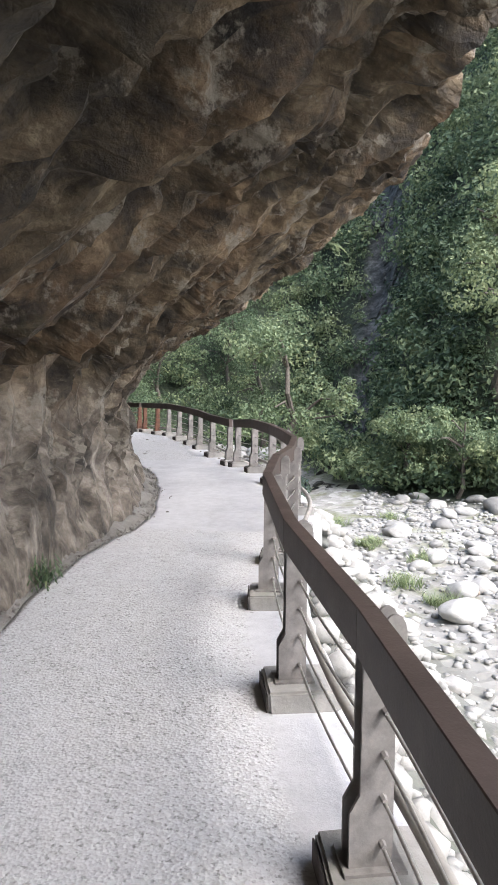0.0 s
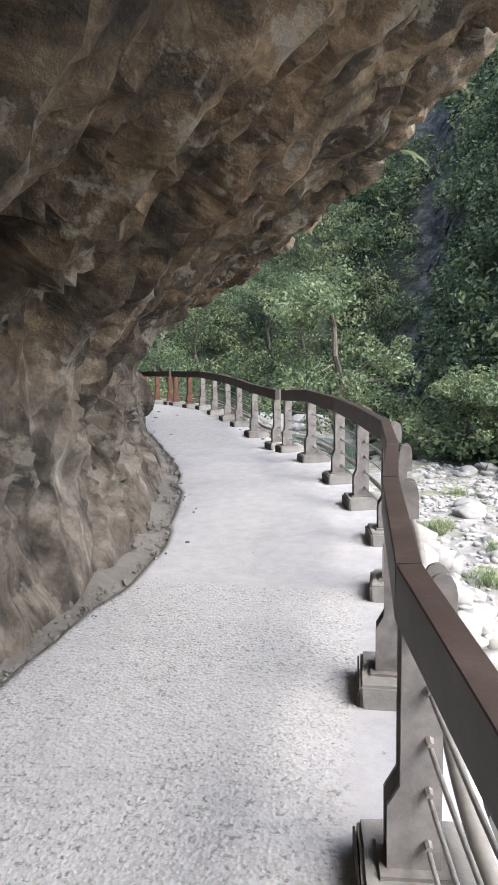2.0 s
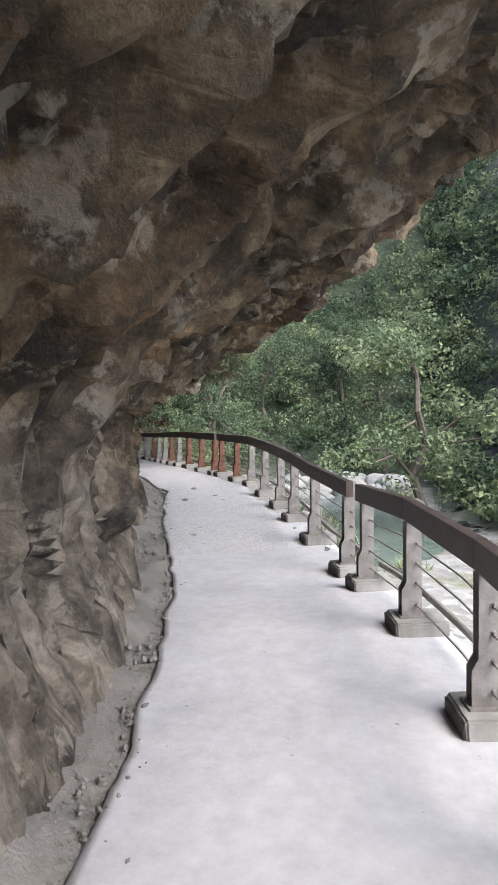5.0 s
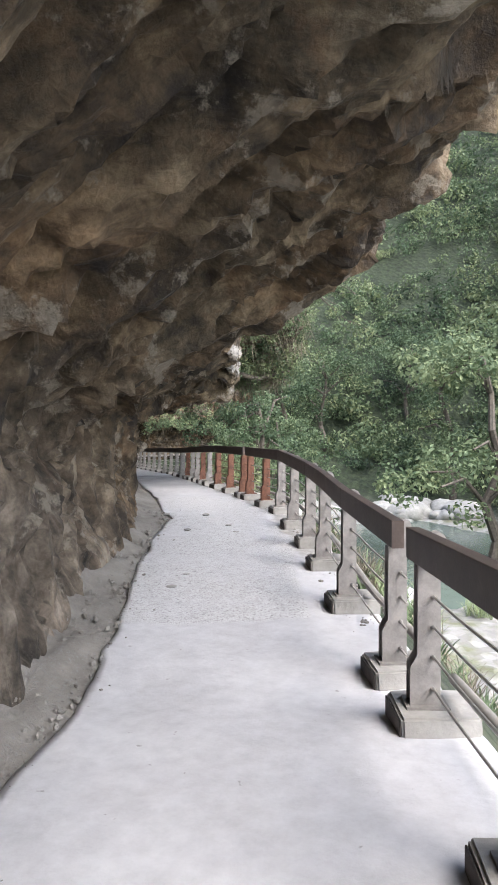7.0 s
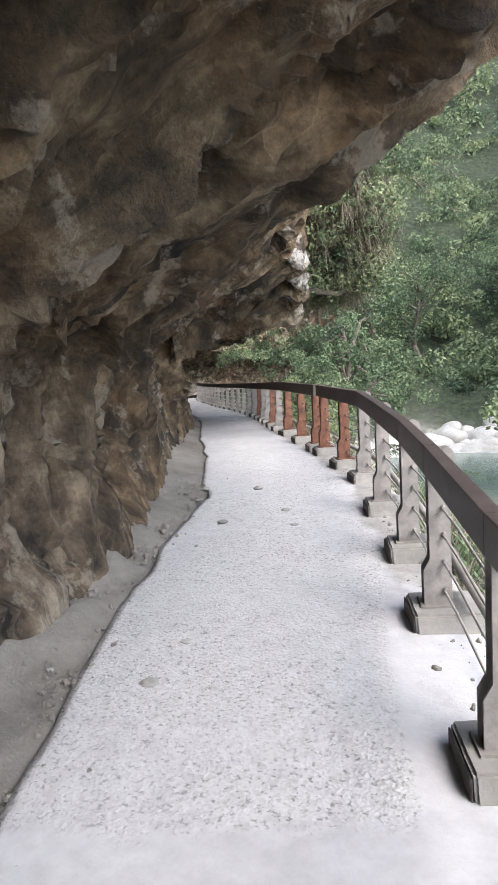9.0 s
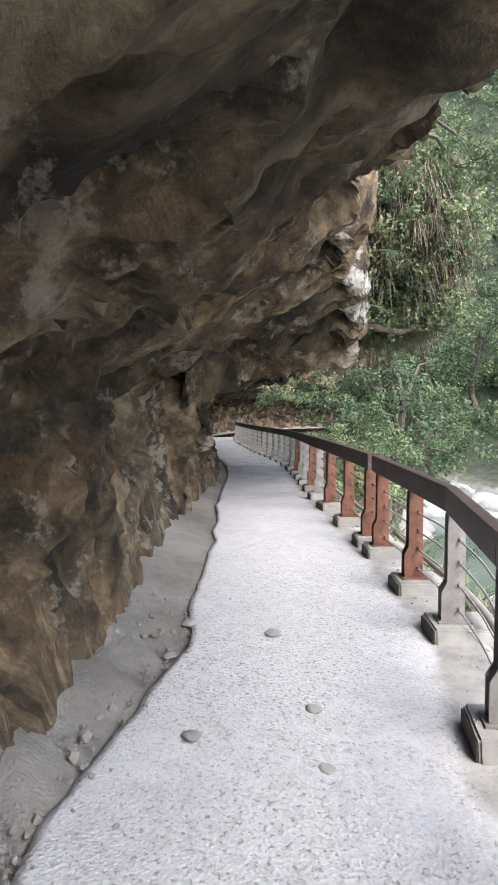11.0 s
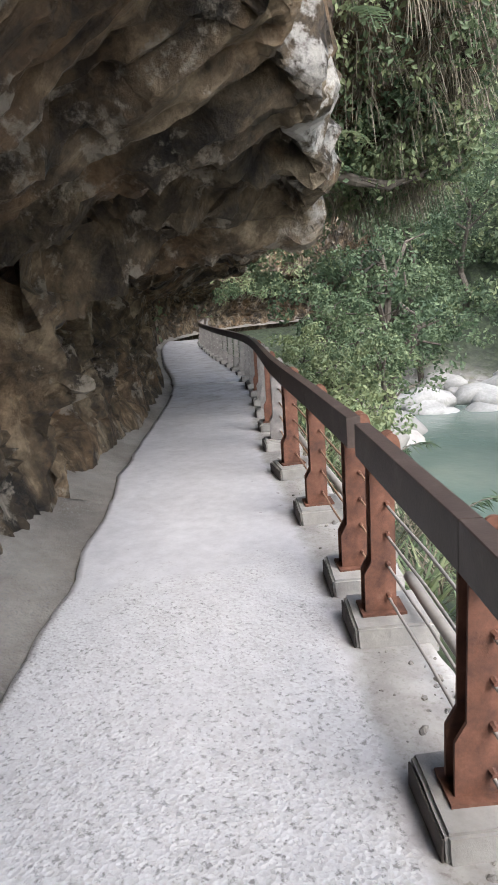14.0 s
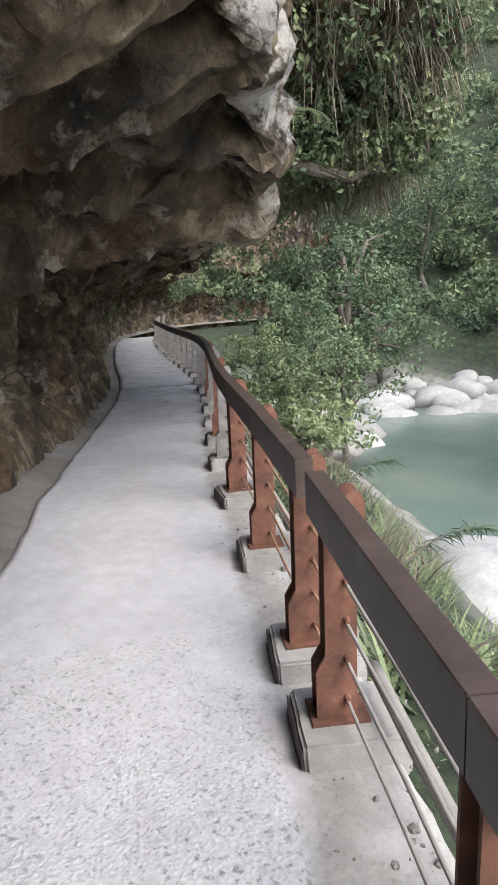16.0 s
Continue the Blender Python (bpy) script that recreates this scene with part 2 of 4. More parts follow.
def water_material():
    m, nt, b = material("river_water")
    n1 = noise_tex(nt, 0.25, 4)
    c = ramp(nt, n1.outputs[0], [(0.35, (0.1, 0.14, 0.122)), (0.7, (0.15, 0.18, 0.155))])
    nt.links.new(c, b.inputs["Base Color"])
    b.inputs["Roughness"].default_value, b.inputs["IOR"].default_value = 0.06, 1.33
    bump(nt, b, noise_tex(nt, 2.2, 5, stretch=(1, 1.5, 1)).outputs[0], 0.3, 0.05)
    return m


ROCK = rock_material()
PAVE = path_material()
GUTTER = concrete_material("gutter_dirt", (0.14, 0.128, 0.112), (0.3, 0.282, 0.257), 2.4, 0.8)
PLINTH = concrete_material("plinth_concrete", (0.2, 0.192, 0.18), (0.36, 0.348, 0.33), 0.9)
RAILWOOD = metal_material("brown_rail_paint", [(0.3, (0.035, 0.024, 0.02)), (0.55, (0.06, 0.042, 0.035)), (0.75, (0.11, 0.085, 0.075))], 0.55, 6)
GREY_STEEL = metal_material("weathered_grey_steel", [(0.3, (0.13, 0.12, 0.115)), (0.6, (0.24, 0.225, 0.215)), (0.8, (0.33, 0.28, 0.24))], 0.6)
RUST_STEEL = metal_material("rusty_steel", [(0.3, (0.055, 0.027, 0.02)), (0.55, (0.15, 0.065, 0.04)), (0.8, (0.24, 0.135, 0.09))], 0.85)
PLATE = metal_material("dark_steel_plate", [(0.3, (0.03, 0.026, 0.024)), (0.7, (0.09, 0.075, 0.066))], 0.8)
CABLE = metal_material("steel_cable", [(0.3, (0.25, 0.24, 0.22)), (0.8, (0.5, 0.48, 0.44))], 0.4, 20, 0.6)
RUST_CABLE = metal_material("rusty_cable", [(0.3, (0.14, 0.075, 0.045)), (0.8, (0.32, 0.19, 0.12))], 0.8, 20)
PIPE = metal_material("grey_pipe", [(0.3, (0.2, 0.185, 0.17)), (0.8, (0.34, 0.32, 0.29))], 0.6)
GREENS = [(0.0, (0.03, 0.05, 0.033)), (0.35, (0.085, 0.13, 0.074)), (0.7, (0.17, 0.225, 0.125)), (1.0, (0.29, 0.335, 0.18))]
LEAF = leaf_material("forest_leaves", GREENS)
DRY = leaf_material("dry_grass", [(0.0, (0.04, 0.045, 0.025)), (0.4, (0.12, 0.105, 0.075)), (1.0, (0.29, 0.255, 0.2))], 0.2)
BARK = metal_material("bark", [(0.3, (0.05, 0.042, 0.035)), (0.7, (0.16, 0.14, 0.115))], 0.9)
GROUND = ground_material()
WATER = water_material()
STONE = concrete_material("river_stone", (0.2, 0.195, 0.183), (0.38, 0.372, 0.355), 0.8)


# ---------------------------------------------------------------- plan
# inner line of the railing's plinths: x, y, ground height
LINE = [(5.6, -7.0, 0), (3.4, -3.2, 0), (2.2, -0.85, 0), (1.78, 0.35, -0.02), (1.5, 1.36, -0.04), (1.063, 2.576, -0.04), (0.676, 3.828, 0.02), (0.529, 4.883, 0.05),
        (0.451, 6.1, 0.01), (0.351, 7.17, 0.02), (0.052, 8.166, 0.04), (-0.305, 9.25, 0.04), (-0.844, 10.5, 0.05), (-1.395, 11.59, 0.0), (-1.71, 12.2, -0.05),
        (-2.394, 13.347, -0.03), (-2.978, 14.318, 0.03), (-3.52, 15.26, 0.05), (-4.125, 16.173, 0.08), (-4.772, 17.179, 0.1), (-5.40, 17.96, 0.08),
        (-6.118, 18.776, 0.07), (-6.45, 19.15, 0.06), (-7.879, 20.698, 0.01), (-8.69, 21.56, -0.02), (-13.3, 26.9, -0.33), (-18.6, 31.9, -0.58),
        (-24.3, 37.5, -0.82), (-27.3, 41.5, -0.9), (-28.0, 46.0, -0.9), (-25.5, 50.0, -0.9), (-20.0, 53.0, -0.9)]


def spline(points, step):
    """Points along a Catmull-Rom curve, evenly spaced."""
    p = np.array(points, float)
    p = np.vstack([2 * p[0] - p[1], p, 2 * p[-1] - p[-2]])
    out = []
    for i in range(1, len(p) - 2):
        for k in range(24):
            t = k / 24
            a, b, c, d = p[i - 1:i + 3]
            out.append(0.5 * (2 * b + (c - a) * t + (2 * a - 5 * b + 4 * c - d) * t * t + (3 * b - a - 3 * c + d) * t ** 3))
    out.append(p[-2])
    out = np.array(out)
    s = np.r_[0, np.cumsum(np.linalg.norm(np.diff(out[:, :2], axis=0), axis=1))]
    at = np.arange(0, s[-1], step)
    return np.column_stack([np.interp(at, s, out[:, k]) for k in range(out.shape[1])]), at


CURVE, STATION = spline(LINE, 0.05)
TAN = np.gradient(CURVE[:, :2], axis=0)
TAN /= np.linalg.norm(TAN, axis=1)[:, None]
NOR = np.column_stack([TAN[:, 1], -TAN[:, 0]])   # towards the river


def station(y, upto=None):
    """The station of the line at northing y."""
    k = np.argmin(np.abs(CURVE[:upto, 1] - y))
    return STATION[k]


def place(s, u, z=0.0):
    """World place at station s, u metres towards the river, z above the path."""
    q = [np.interp(s, STATION, CURVE[:, k]) for k in range(3)]
    n = [np.interp(s, STATION, NOR[:, k]) for k in range(2)]
    return Vector((q[0] + n[0] * u, q[1] + n[1] * u, q[2] + z))


def heading(s):
    t = [np.interp(s, STATION, TAN[:, k]) for k in range(2)]
    return math.atan2(t[1], t[0])


def by_y(table, s):
    """A value given by northing, at stations s."""
    ys, v = zip(*table)
    y = np.interp(s, STATION, CURVE[:, 1])
    return np.interp(y, ys, v)


# measures across the path, by northing
EDGE = [(-8, -2.0), (3, -1.6), (7, -1.58), (10, -1.62), (13, -1.59), (15, -1.68), (16.2, -1.6), (17.2, -1.46), (17.9, -1.56), (19.5, -1.45), (21, -1.4), (24.6, -1.4), (31, -1.5)]
FOOT = [(-8, -2.5), (3, -1.74), (4.7, -1.72), (7, -1.87), (9, -1.82), (12, -1.95), (14, -2.0), (15.9, -1.88), (17, -1.95), (18.5, -2.05), (20, -1.9), (21.5, -1.75), (23, -1.6), (26, -1.65), (31, -1.8)]
WALL_TOP = [(-8, 1.45), (8, 1.42), (12, 1.45), (16, 1.4), (19, 1.5), (20.5, 1.75), (23, 1.8), (26, 1.8), (31, 2.0)]
LIP_U = [(-8, 1.8), (2, 1.6), (6, 1.5), (10, 1.3), (13, 1.1), (15, 0.75), (16.4, 0.4), (17.2, 0.1), (18.3, -0.08), (19.2, -0.1), (19.8, 0.2), (20.4, 0.42), (21.1, 0.5), (22, 0.2), (24, 0.0), (26, 0.3), (28, 0.2), (33, 0.3), (50, 0.2)]
LIP_Z = [(-8, 3.9), (4, 3.85), (7, 4.1), (9, 4.1), (11, 3.85), (13, 3.6), (15, 3.0), (16.4, 2.9), (17.2, 3.0), (18.3, 3.1), (19.2, 3.0), (19.7, 2.65), (20.4, 2.4), (21.1, 1.98), (22, 2.05), (24, 2.2), (26, 2.2), (28, 2.3), (33, 2.4), (50, 2.6)]


def mesh_object(name, verts, faces, mat, smooth=True, parent=None):
    me = bpy.data.meshes.new(name)
    v = np.asarray(verts, np.float32)
    f = np.asarray(faces, np.int32)
    me.vertices.add(len(v))
    me.vertices.foreach_set("co", v.ravel())
    n = f.shape[1]
    me.loops.add(f.size)
    me.loops.foreach_set("vertex_index", f.ravel())
    me.polygons.add(len(f))
    me.polygons.foreach_set("loop_start", np.arange(len(f), dtype=np.int32) * n)
    me.polygons.foreach_set("loop_total", np.full(len(f), n, np.int32))
    me.polygons.foreach_set("use_smooth", np.full(len(f), smooth))
    me.update(calc_edges=True)
    me.materials.append(mat)
    ob = new(name, me)
    ob.parent = parent
    return ob


def grid_faces(rows, cols):
    a = np.arange(rows * cols).reshape(rows, cols)
    return np.stack([a[:-1, :-1], a[1:, :-1], a[1:, 1:], a[:-1, 1:]], -1).reshape(-1, 4)


# ---------------------------------------------------------------- ground
def curve_distance(P):
    """Signed distance of plan points from the line, positive towards the river, and the path's height there."""
    C, N = CURVE[::8], NOR[::8]
    d2 = ((P[:, None, :] - C[None, :, :2]) ** 2).sum(-1)
    k = d2.argmin(1)
    sign = np.sign(((P - C[k, :2]) * N[k]).sum(1))
    across = ((P - C[k, :2]) * N[k]).sum(1)
    return np.where(k == len(C) - 1, across, np.sqrt(d2[np.arange(len(P)), k]) * sign), C[k, 2], STATION[::8][k]


FAR_BANK = np.array([(140.0, 90.0), (50.0, 58.0), (20.0, 36.0), (6.2, 30.8), (-1.0, 34.5), (-5.0, 46.0), (-10.0, 58.0), (-20.0, 70.0), (-60.0, 95.0), (-120, 120)])


def bank_distance(P):
    """Distance beyond the far bank's foot (negative on the river's side)."""
    best, sg = np.full(len(P), 1e9), np.zeros(len(P))
    for a, b in zip(FAR_BANK[:-1], FAR_BANK[1:]):
        d = b - a
        t = np.clip(((P - a) @ d) / (d @ d), 0, 1)
        q = a + t[:, None] * d
        r = np.linalg.norm(P - q, axis=1)
        c = d[0] * (P[:, 1] - a[1]) - d[1] * (P[:, 0] - a[0])
        near = r < best
        best[near], sg[near] = r[near], -np.sign(c[near])
    return best * sg


def vnoise(P, scale, seed=0.0, octaves=4):
    return np.array([noise.fractal((x * scale + seed, y * scale - seed, seed * 0.7), 0.9, 2.0, octaves) for x, y in P])


def smooth01(x):
    x = np.clip(x, 0, 1)
    return x * x * (3 - 2 * x)


RIVER = -4.0


def chute_mask(P):
    xc = 1.2 - 0.032 * P[:, 1] + 1.2 * np.sin(P[:, 1] * 0.11)
    return np.exp(-((P[:, 0] - xc) / 1.8) ** 2) * smooth01((bank_distance(P) - 1) / 4)


def terrain(P):
    u, zp, s = curve_distance(P)
    y = np.interp(s, STATION, CURVE[:, 1])
    run = np.interp(y, [0, 12, 18, 24, 34], [3.0, 3.5, 4.5, 5.0, 5.0])
    bank = zp - 0.25 + (RIVER + 0.25 - zp) * smooth01((u - 0.45) / run) ** 0.8
    bed = RIVER + 0.25 * vnoise(P, 0.25, 3.1) + 0.08 * vnoise(P, 1.1, 7.7)
    z = np.where(u < 0.45, zp - 0.3, np.minimum(bank + 0.15 * vnoise(P, 0.8, 1.3) * smooth01(u / 2), zp - 0.05))
    z = np.maximum(z, bed)
    pa, pb = (P[:, 0] + 10.0) * 0.94 + (P[:, 1] - 37.5) * 0.35, (P[:, 1] - 37.5) * 0.94 - (P[:, 0] + 10.0) * 0.35
    pool = np.exp(-((pa / 6.0) ** 2 + (pb / 8.8) ** 2) ** 2)
    z = z - 1.8 * pool * (u > run)
    d = bank_distance(P)
    hill = RIVER + np.where(d < 4, 0.35 * np.maximum(d, 0), 1.4 + 1.75 * (d - 4)) + 3.5 * vnoise(P, 0.05, 5.5) * smooth01(d / 12) + 0.8 * vnoise(P, 0.25, 2.2) * smooth01(d / 6)
    hill = np.where(d > 60, RIVER + 99.4 + (d - 60) * 0.4, hill)
    hill = hill - 2.5 * chute_mask(P)
    z = np.maximum(z, np.where(d > 0, hill, -99))
    # the mountain over the path
    back = np.where(u < -4, -0.3 + (-u - 4) * 1.2, -99)
    return np.maximum(z, np.minimum(back, 60)), d, u


def stretched(lo, hi, mid, fine, coarse):
    """Coordinates that are dense round mid and sparse far out."""
    out, x, step = [mid], mid, fine
    while x < hi:
        x += step
        step = min(coarse, step * 1.035)
        out.append(x)
    x, step = mid, fine
    while x > lo:
        x -= step
        step = min(coarse, step * 1.035)
        out.append(x)
    return np.array(sorted(out))


def build_ground():
    xs, ys = stretched(-600, 600, -4, 0.4, 40), stretched(-500, 900, 25, 0.4, 40)
    X, Y = np.meshgrid(xs, ys, indexing="ij")
    P = np.column_stack([X.ravel(), Y.ravel()])
    z, d, u = terrain(P)
    global GROUND_OB
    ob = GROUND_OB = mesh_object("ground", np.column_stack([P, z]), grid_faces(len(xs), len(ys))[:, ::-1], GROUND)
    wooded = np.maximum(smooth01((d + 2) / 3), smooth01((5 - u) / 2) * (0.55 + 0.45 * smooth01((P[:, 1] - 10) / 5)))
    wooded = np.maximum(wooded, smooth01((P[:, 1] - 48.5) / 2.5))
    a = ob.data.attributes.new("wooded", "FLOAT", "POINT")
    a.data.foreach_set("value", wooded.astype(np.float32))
    a = ob.data.attributes.new("rocky", "FLOAT", "POINT")
    a.data.foreach_set("value", np.clip(chute_mask(P) * 1.5, 0, 1).astype(np.float32))
    tagged(ob, "pale cobble river bed rising into steep wooded slopes", "ground", kind="structure")


build_ground()
wx, wy = np.linspace(-45, 12, 40), np.linspace(22, 90, 40)
WX, WY = np.meshgrid(wx, wy, indexing="ij")
water = mesh_object("water", np.column_stack([WX.ravel(), WY.ravel(), np.full(WX.size, RIVER - 0.3)]), grid_faces(40, 40)[:, ::-1], WATER)
tagged(water, "still grey-green river pool between pale stones", "water", kind="structure")


# ---------------------------------------------------------------- path
def strip(name, s, left, right, lift, thick, mat, ragged, cols=22):
    """A slab of paving from station to station with ragged sides."""
    V = []
    for si in s:
        wob = ragged * (noise.noise((si * 1.7, 0, 0)) + 0.5 * noise.fractal((si * 5, 3, 0), 1, 2, 3))
        wob2 = ragged * (noise.noise((si * 1.3, 8, 0)) + 0.5 * noise.fractal((si * 5, 5, 0), 1, 2, 3))
        a, b = left(si) + wob, right(si) + wob2
        for j in range(cols):
            u = a + (b - a) * j / (cols - 1)
            V.append(place(si, u, lift * min(1.0, 0.1 + 2.5 * min(si - s[0], s[-1] - si)) * (0.62 if j == cols - 1 else 1.0) + 0.012 * noise.fractal((si * 0.8, u * 1.3, 4.0), 1, 2, 4)))
    rows = len(s)
    F = list(map(tuple, grid_faces(rows, cols)))
    base = len(V)
    rim = [k * cols for k in range(rows)] + [(rows - 1) * cols + j for j in range(1, cols)] + [k * cols + cols - 1 for k in range(rows - 2, -1, -1)] + list(range(cols - 2, 0, -1))
    for k in rim:
        V.append(V[k] - Vector((0, 0, thick)))
    n = len(rim)
    F += [(rim[k], base + k, base + (k + 1) % n, rim[(k + 1) % n]) for k in range(n)]
    ob = mesh_object(name, [tuple(v) for v in V], np.array(F)[:, ::-1], mat)
    for p in ob.data.polygons[(rows - 1) * (cols - 1):]:
        p.use_smooth = False
    return ob


S_JOINT = station(26.9, 1000)
edge = lambda s: by_y(EDGE, s)


def path_wear(y, u):
    """How worn to gravel the concrete is, and how dark with dirt and painted shade, at northing y and u metres towards
    the river.
    """
    first = smooth01((7.0 - y) / 1.2) * smooth01((0.12 - u) / 0.3)
    reach = np.interp(y, [13, 14.5, 15.5, 21], [-0.2, -0.14, -0.04, -0.08])
    second = smooth01((y - 13.2) / 0.12) * smooth01((20.3 - y) / 1.6) * smooth01((reach + 0.06 - u) / 0.12)
    grime_shade = smooth01((y - 14.0) / 1.5) * smooth01((u + 0.2) / 0.25) * 0.8 + 0.35 * smooth01((u - 0.05) / 0.3)
    # darker colour far on, painted for the shade under the low roof
    grime_shade = np.maximum(grime_shade, 0.45 * smooth01((y - 20) / 6))
    return np.maximum(first, second) * 0.95, grime_shade


def build_path(s, lift, cols):
    ob = strip("path", s, edge, lambda v: by_y([(10, 0.4), (14, 0.32)], v), lift, 0.35, PAVE, 0.05, cols)
    co = np.empty(len(ob.data.vertices) * 3, np.float32)
    ob.data.vertices.foreach_get("co", co)
    P = co.reshape(-1, 3)[:, :2].astype(float)
    d2 = ((P[:, None] - CURVE[None, ::4, :2]) ** 2).sum(-1).argmin(1) * 4
    u = ((P - CURVE[d2, :2]) * NOR[d2]).sum(1)
    for name, v in zip(("worn", "grime_shade"), path_wear(CURVE[d2, 1], u)):
        a = ob.data.attributes.new(name, "FLOAT", "POINT")
        a.data.foreach_set("value", v.astype(np.float32))
    tagged(ob, "pale dusty concrete footpath, worn to gravel in places", "path", kind="structure")


build_path(STATION[STATION < S_JOINT - 0.03][::2], 0.0, 44)
build_path(STATION[(STATION > S_JOINT) & (STATION < station(40, 1200))][::2], 0.02, 22)


def build_gutter():
    s = STATION[::2]
    cols = 18
    V = []
    for k, si in enumerate(s):
        a, b = by_y(FOOT, si) - 0.5, by_y(EDGE, si) + 0.1
        for j in range(cols):
            u = a + (b - a) * j / (cols - 1)
            back = 1 - j / (cols - 1)
            z = -0.035 + 0.34 * back ** 1.6 + (0.05 + 0.1 * back) * min(1.0, 3 * back) * noise.fractal((si * 2.5, u * 3, 9), 1, 2, 6) * (0.4 if 17.2 < np.interp(si, STATION, CURVE[:, 1]) < 26 else 1)
            V.append(place(si, u, z))
    ob = mesh_object("gutter", [tuple(v) for v in V], grid_faces(len(s), cols)[:, ::-1], GUTTER)
    tagged(ob, "gritty grey dirt gutter at the foot of the rock", "gutter", kind="structure")


build_gutter()


# ---------------------------------------------------------------- overhanging rock
def terrace(x):
    """A sawtooth with rounded shoulders, for beds of rock."""
    f = x - math.floor(x)
    return f * 0.97 if f < 0.93 else 0.9 * (1 - f) / 0.07


SLOT = station(4.2)


def build_rock():
    s = np.r_[np.arange(0, station(23.5, 900), 0.05), np.arange(station(23.5, 900), STATION[-1] - 3, 0.13)]
    foot, wtop, lu, lz = by_y(FOOT, s), by_y(WALL_TOP, s), by_y(LIP_U, s), by_y(LIP_Z, s)
    y = np.interp(s, STATION, CURVE[:, 1])
    out = np.interp(y, [0, 14, 16, 18.5, 20, 40], [0.15, 0.22, 0.22, 0.1, 0.1, 0.1])
    pts = []
    for k in range(len(s)):
        f, w, a, b, o = foot[k], wtop[k], lu[k], lz[k], out[k]
        prof = [(f + 0.04, -0.35), (f + 0.06, 0.0), (f - 0.1, w * 0.5), (f - 0.12, w), (f + 0.06 * (a - f), w + 0.14 * (b - w)), (f + 0.25 * (a - f), w + 0.34 * (b - w)), (f + 0.5 * (a - f), w + 0.6 * (b - w)),
                (f + 0.8 * (a - f), w + 0.86 * (b - w)), (a, b), (a + o, b + 0.35 + o), (a + o, b + 2), (a + o - 0.4, b + 4.5), (a - 1.5, b + 9), (a - 5, b + 18)]
        p, _ = spline(prof, 0.05)
        l = np.r_[0, np.cumsum(np.linalg.norm(np.diff(p, axis=0), axis=1))]
        inner = l[np.argmin(np.hypot(p[:, 0] - a, p[:, 1] - b))]
        at = np.r_[np.linspace(0, inner, 100), inner + np.linspace(0, 1, 34)[1:] ** 2.2 * (l[-1] - inner)]
        pts.append(np.column_stack([np.interp(at, l, p[:, 0]), np.interp(at, l, p[:, 1])]))
    pts = np.array(pts)
    rows, cols = pts.shape[:2]
    q = np.column_stack([np.interp(s, STATION, CURVE[:, k]) for k in range(3)])
    n = np.column_stack([np.interp(s, STATION, NOR[:, k]) for k in range(2)])
    V = np.empty((rows, cols, 3))
    V[..., :2] = q[:, None, :2] + n[:, None, :] * pts[..., :1]
    V[..., 2] = q[:, None, 2] + pts[..., 1]
    dx, dy = np.gradient(V, axis=0), np.gradient(V, axis=1)
    N = np.cross(dx, dy)
    N /= np.linalg.norm(N, axis=2)[..., None] + 1e-9
    N = N.reshape(-1, 3)
    flat, off = V.reshape(-1, 3), np.empty(rows * cols)
    us, zs, st = pts[..., 0].ravel(), pts[..., 1].ravel(), np.repeat(s, cols)
    for i, p in enumerate(flat):
        p = Vector(p)
        u, z, a = us[i], zs[i], st[i]
        warp = noise.fractal(p * 0.55, 0.9, 2, 3)
        up = min(1.0, max(0.0, (z - 1.0) / 0.9))
        bed = Vector((w * 1.5, u * 0.45, z * 0.55)) + Vector((0.15, 0.15, 0.15)) * warp
        w = a + 0.32 * u - 0.3 * z + 0.22 * warp
        swell = noise.noise((a * 0.5, u * 0.7, z * 0.7 + 5))
        led = (terrace(w * 1.05) * max(0.15, 0.6 + 0.9 * swell) * 0.4 + terrace(w * 2.7 + 0.3 * swell) * max(0.0, 0.5 - 0.9 * noise.noise((a * 0.8, u * 0.8, 7))) * 0.17
               + terrace(w * 6.3 + 0.5 * swell) * max(0.0, 0.4 + noise.noise((a * 1.1, u * 1.2, 2))) * 0.07)
        d, cen = noise.voronoi(bed * 1.9)
        block = (noise.cell(cen[0] * 7.3) - 0.5)
        d2, cen2 = noise.voronoi(Vector((w * 4.2, u * 1.5, z * 1.7)) + Vector((0.2, 0.2, 0.2)) * warp)
        chip = noise.cell(cen2[0] * 9.1) - 0.5
        edge_gap = min(0.16, d[1] - d[0])
        slot = math.exp(-((a - SLOT) / 1.1) ** 2 - ((u - 0.95 - 0.12 * (a - SLOT)) / 0.28) ** 2)
        off[i] = (0.12 * warp - (led - 0.1) * (0.35 + 0.65 * up) + (0.24 - 0.06 * up) * block * min(1, (d[1] - d[0]) * 7) - 0.35 * (0.16 - edge_gap)
                  + (0.14 - 0.06 * up) * chip * min(1, (d2[1] - d2[0]) * 8) + 0.035 * noise.fractal(p * 5.0, 0.8, 2.1, 4) - 0.45 * slot) * (0.12 + 0.88 * min(1.0, max(0.0, z) / 0.8))
    V = flat + N * off[:, None]
    ob = mesh_object("rock_overhang", V, grid_faces(rows, cols), ROCK, smooth=True)
    ob.data.set_sharp_from_angle(angle=radians(28))
    ny = np.interp(st, STATION, CURVE[:, 1])
    # dust ends past northing 12; bare brown there also paints the recess's shade
    at = ob.data.attributes.new("dusty", "FLOAT", "POINT")
    at.data.foreach_set("value", np.interp(ny, [12, 16.5], [1.0, 0.0]).astype(np.float32))
    past = us - np.interp(st, s, lu)
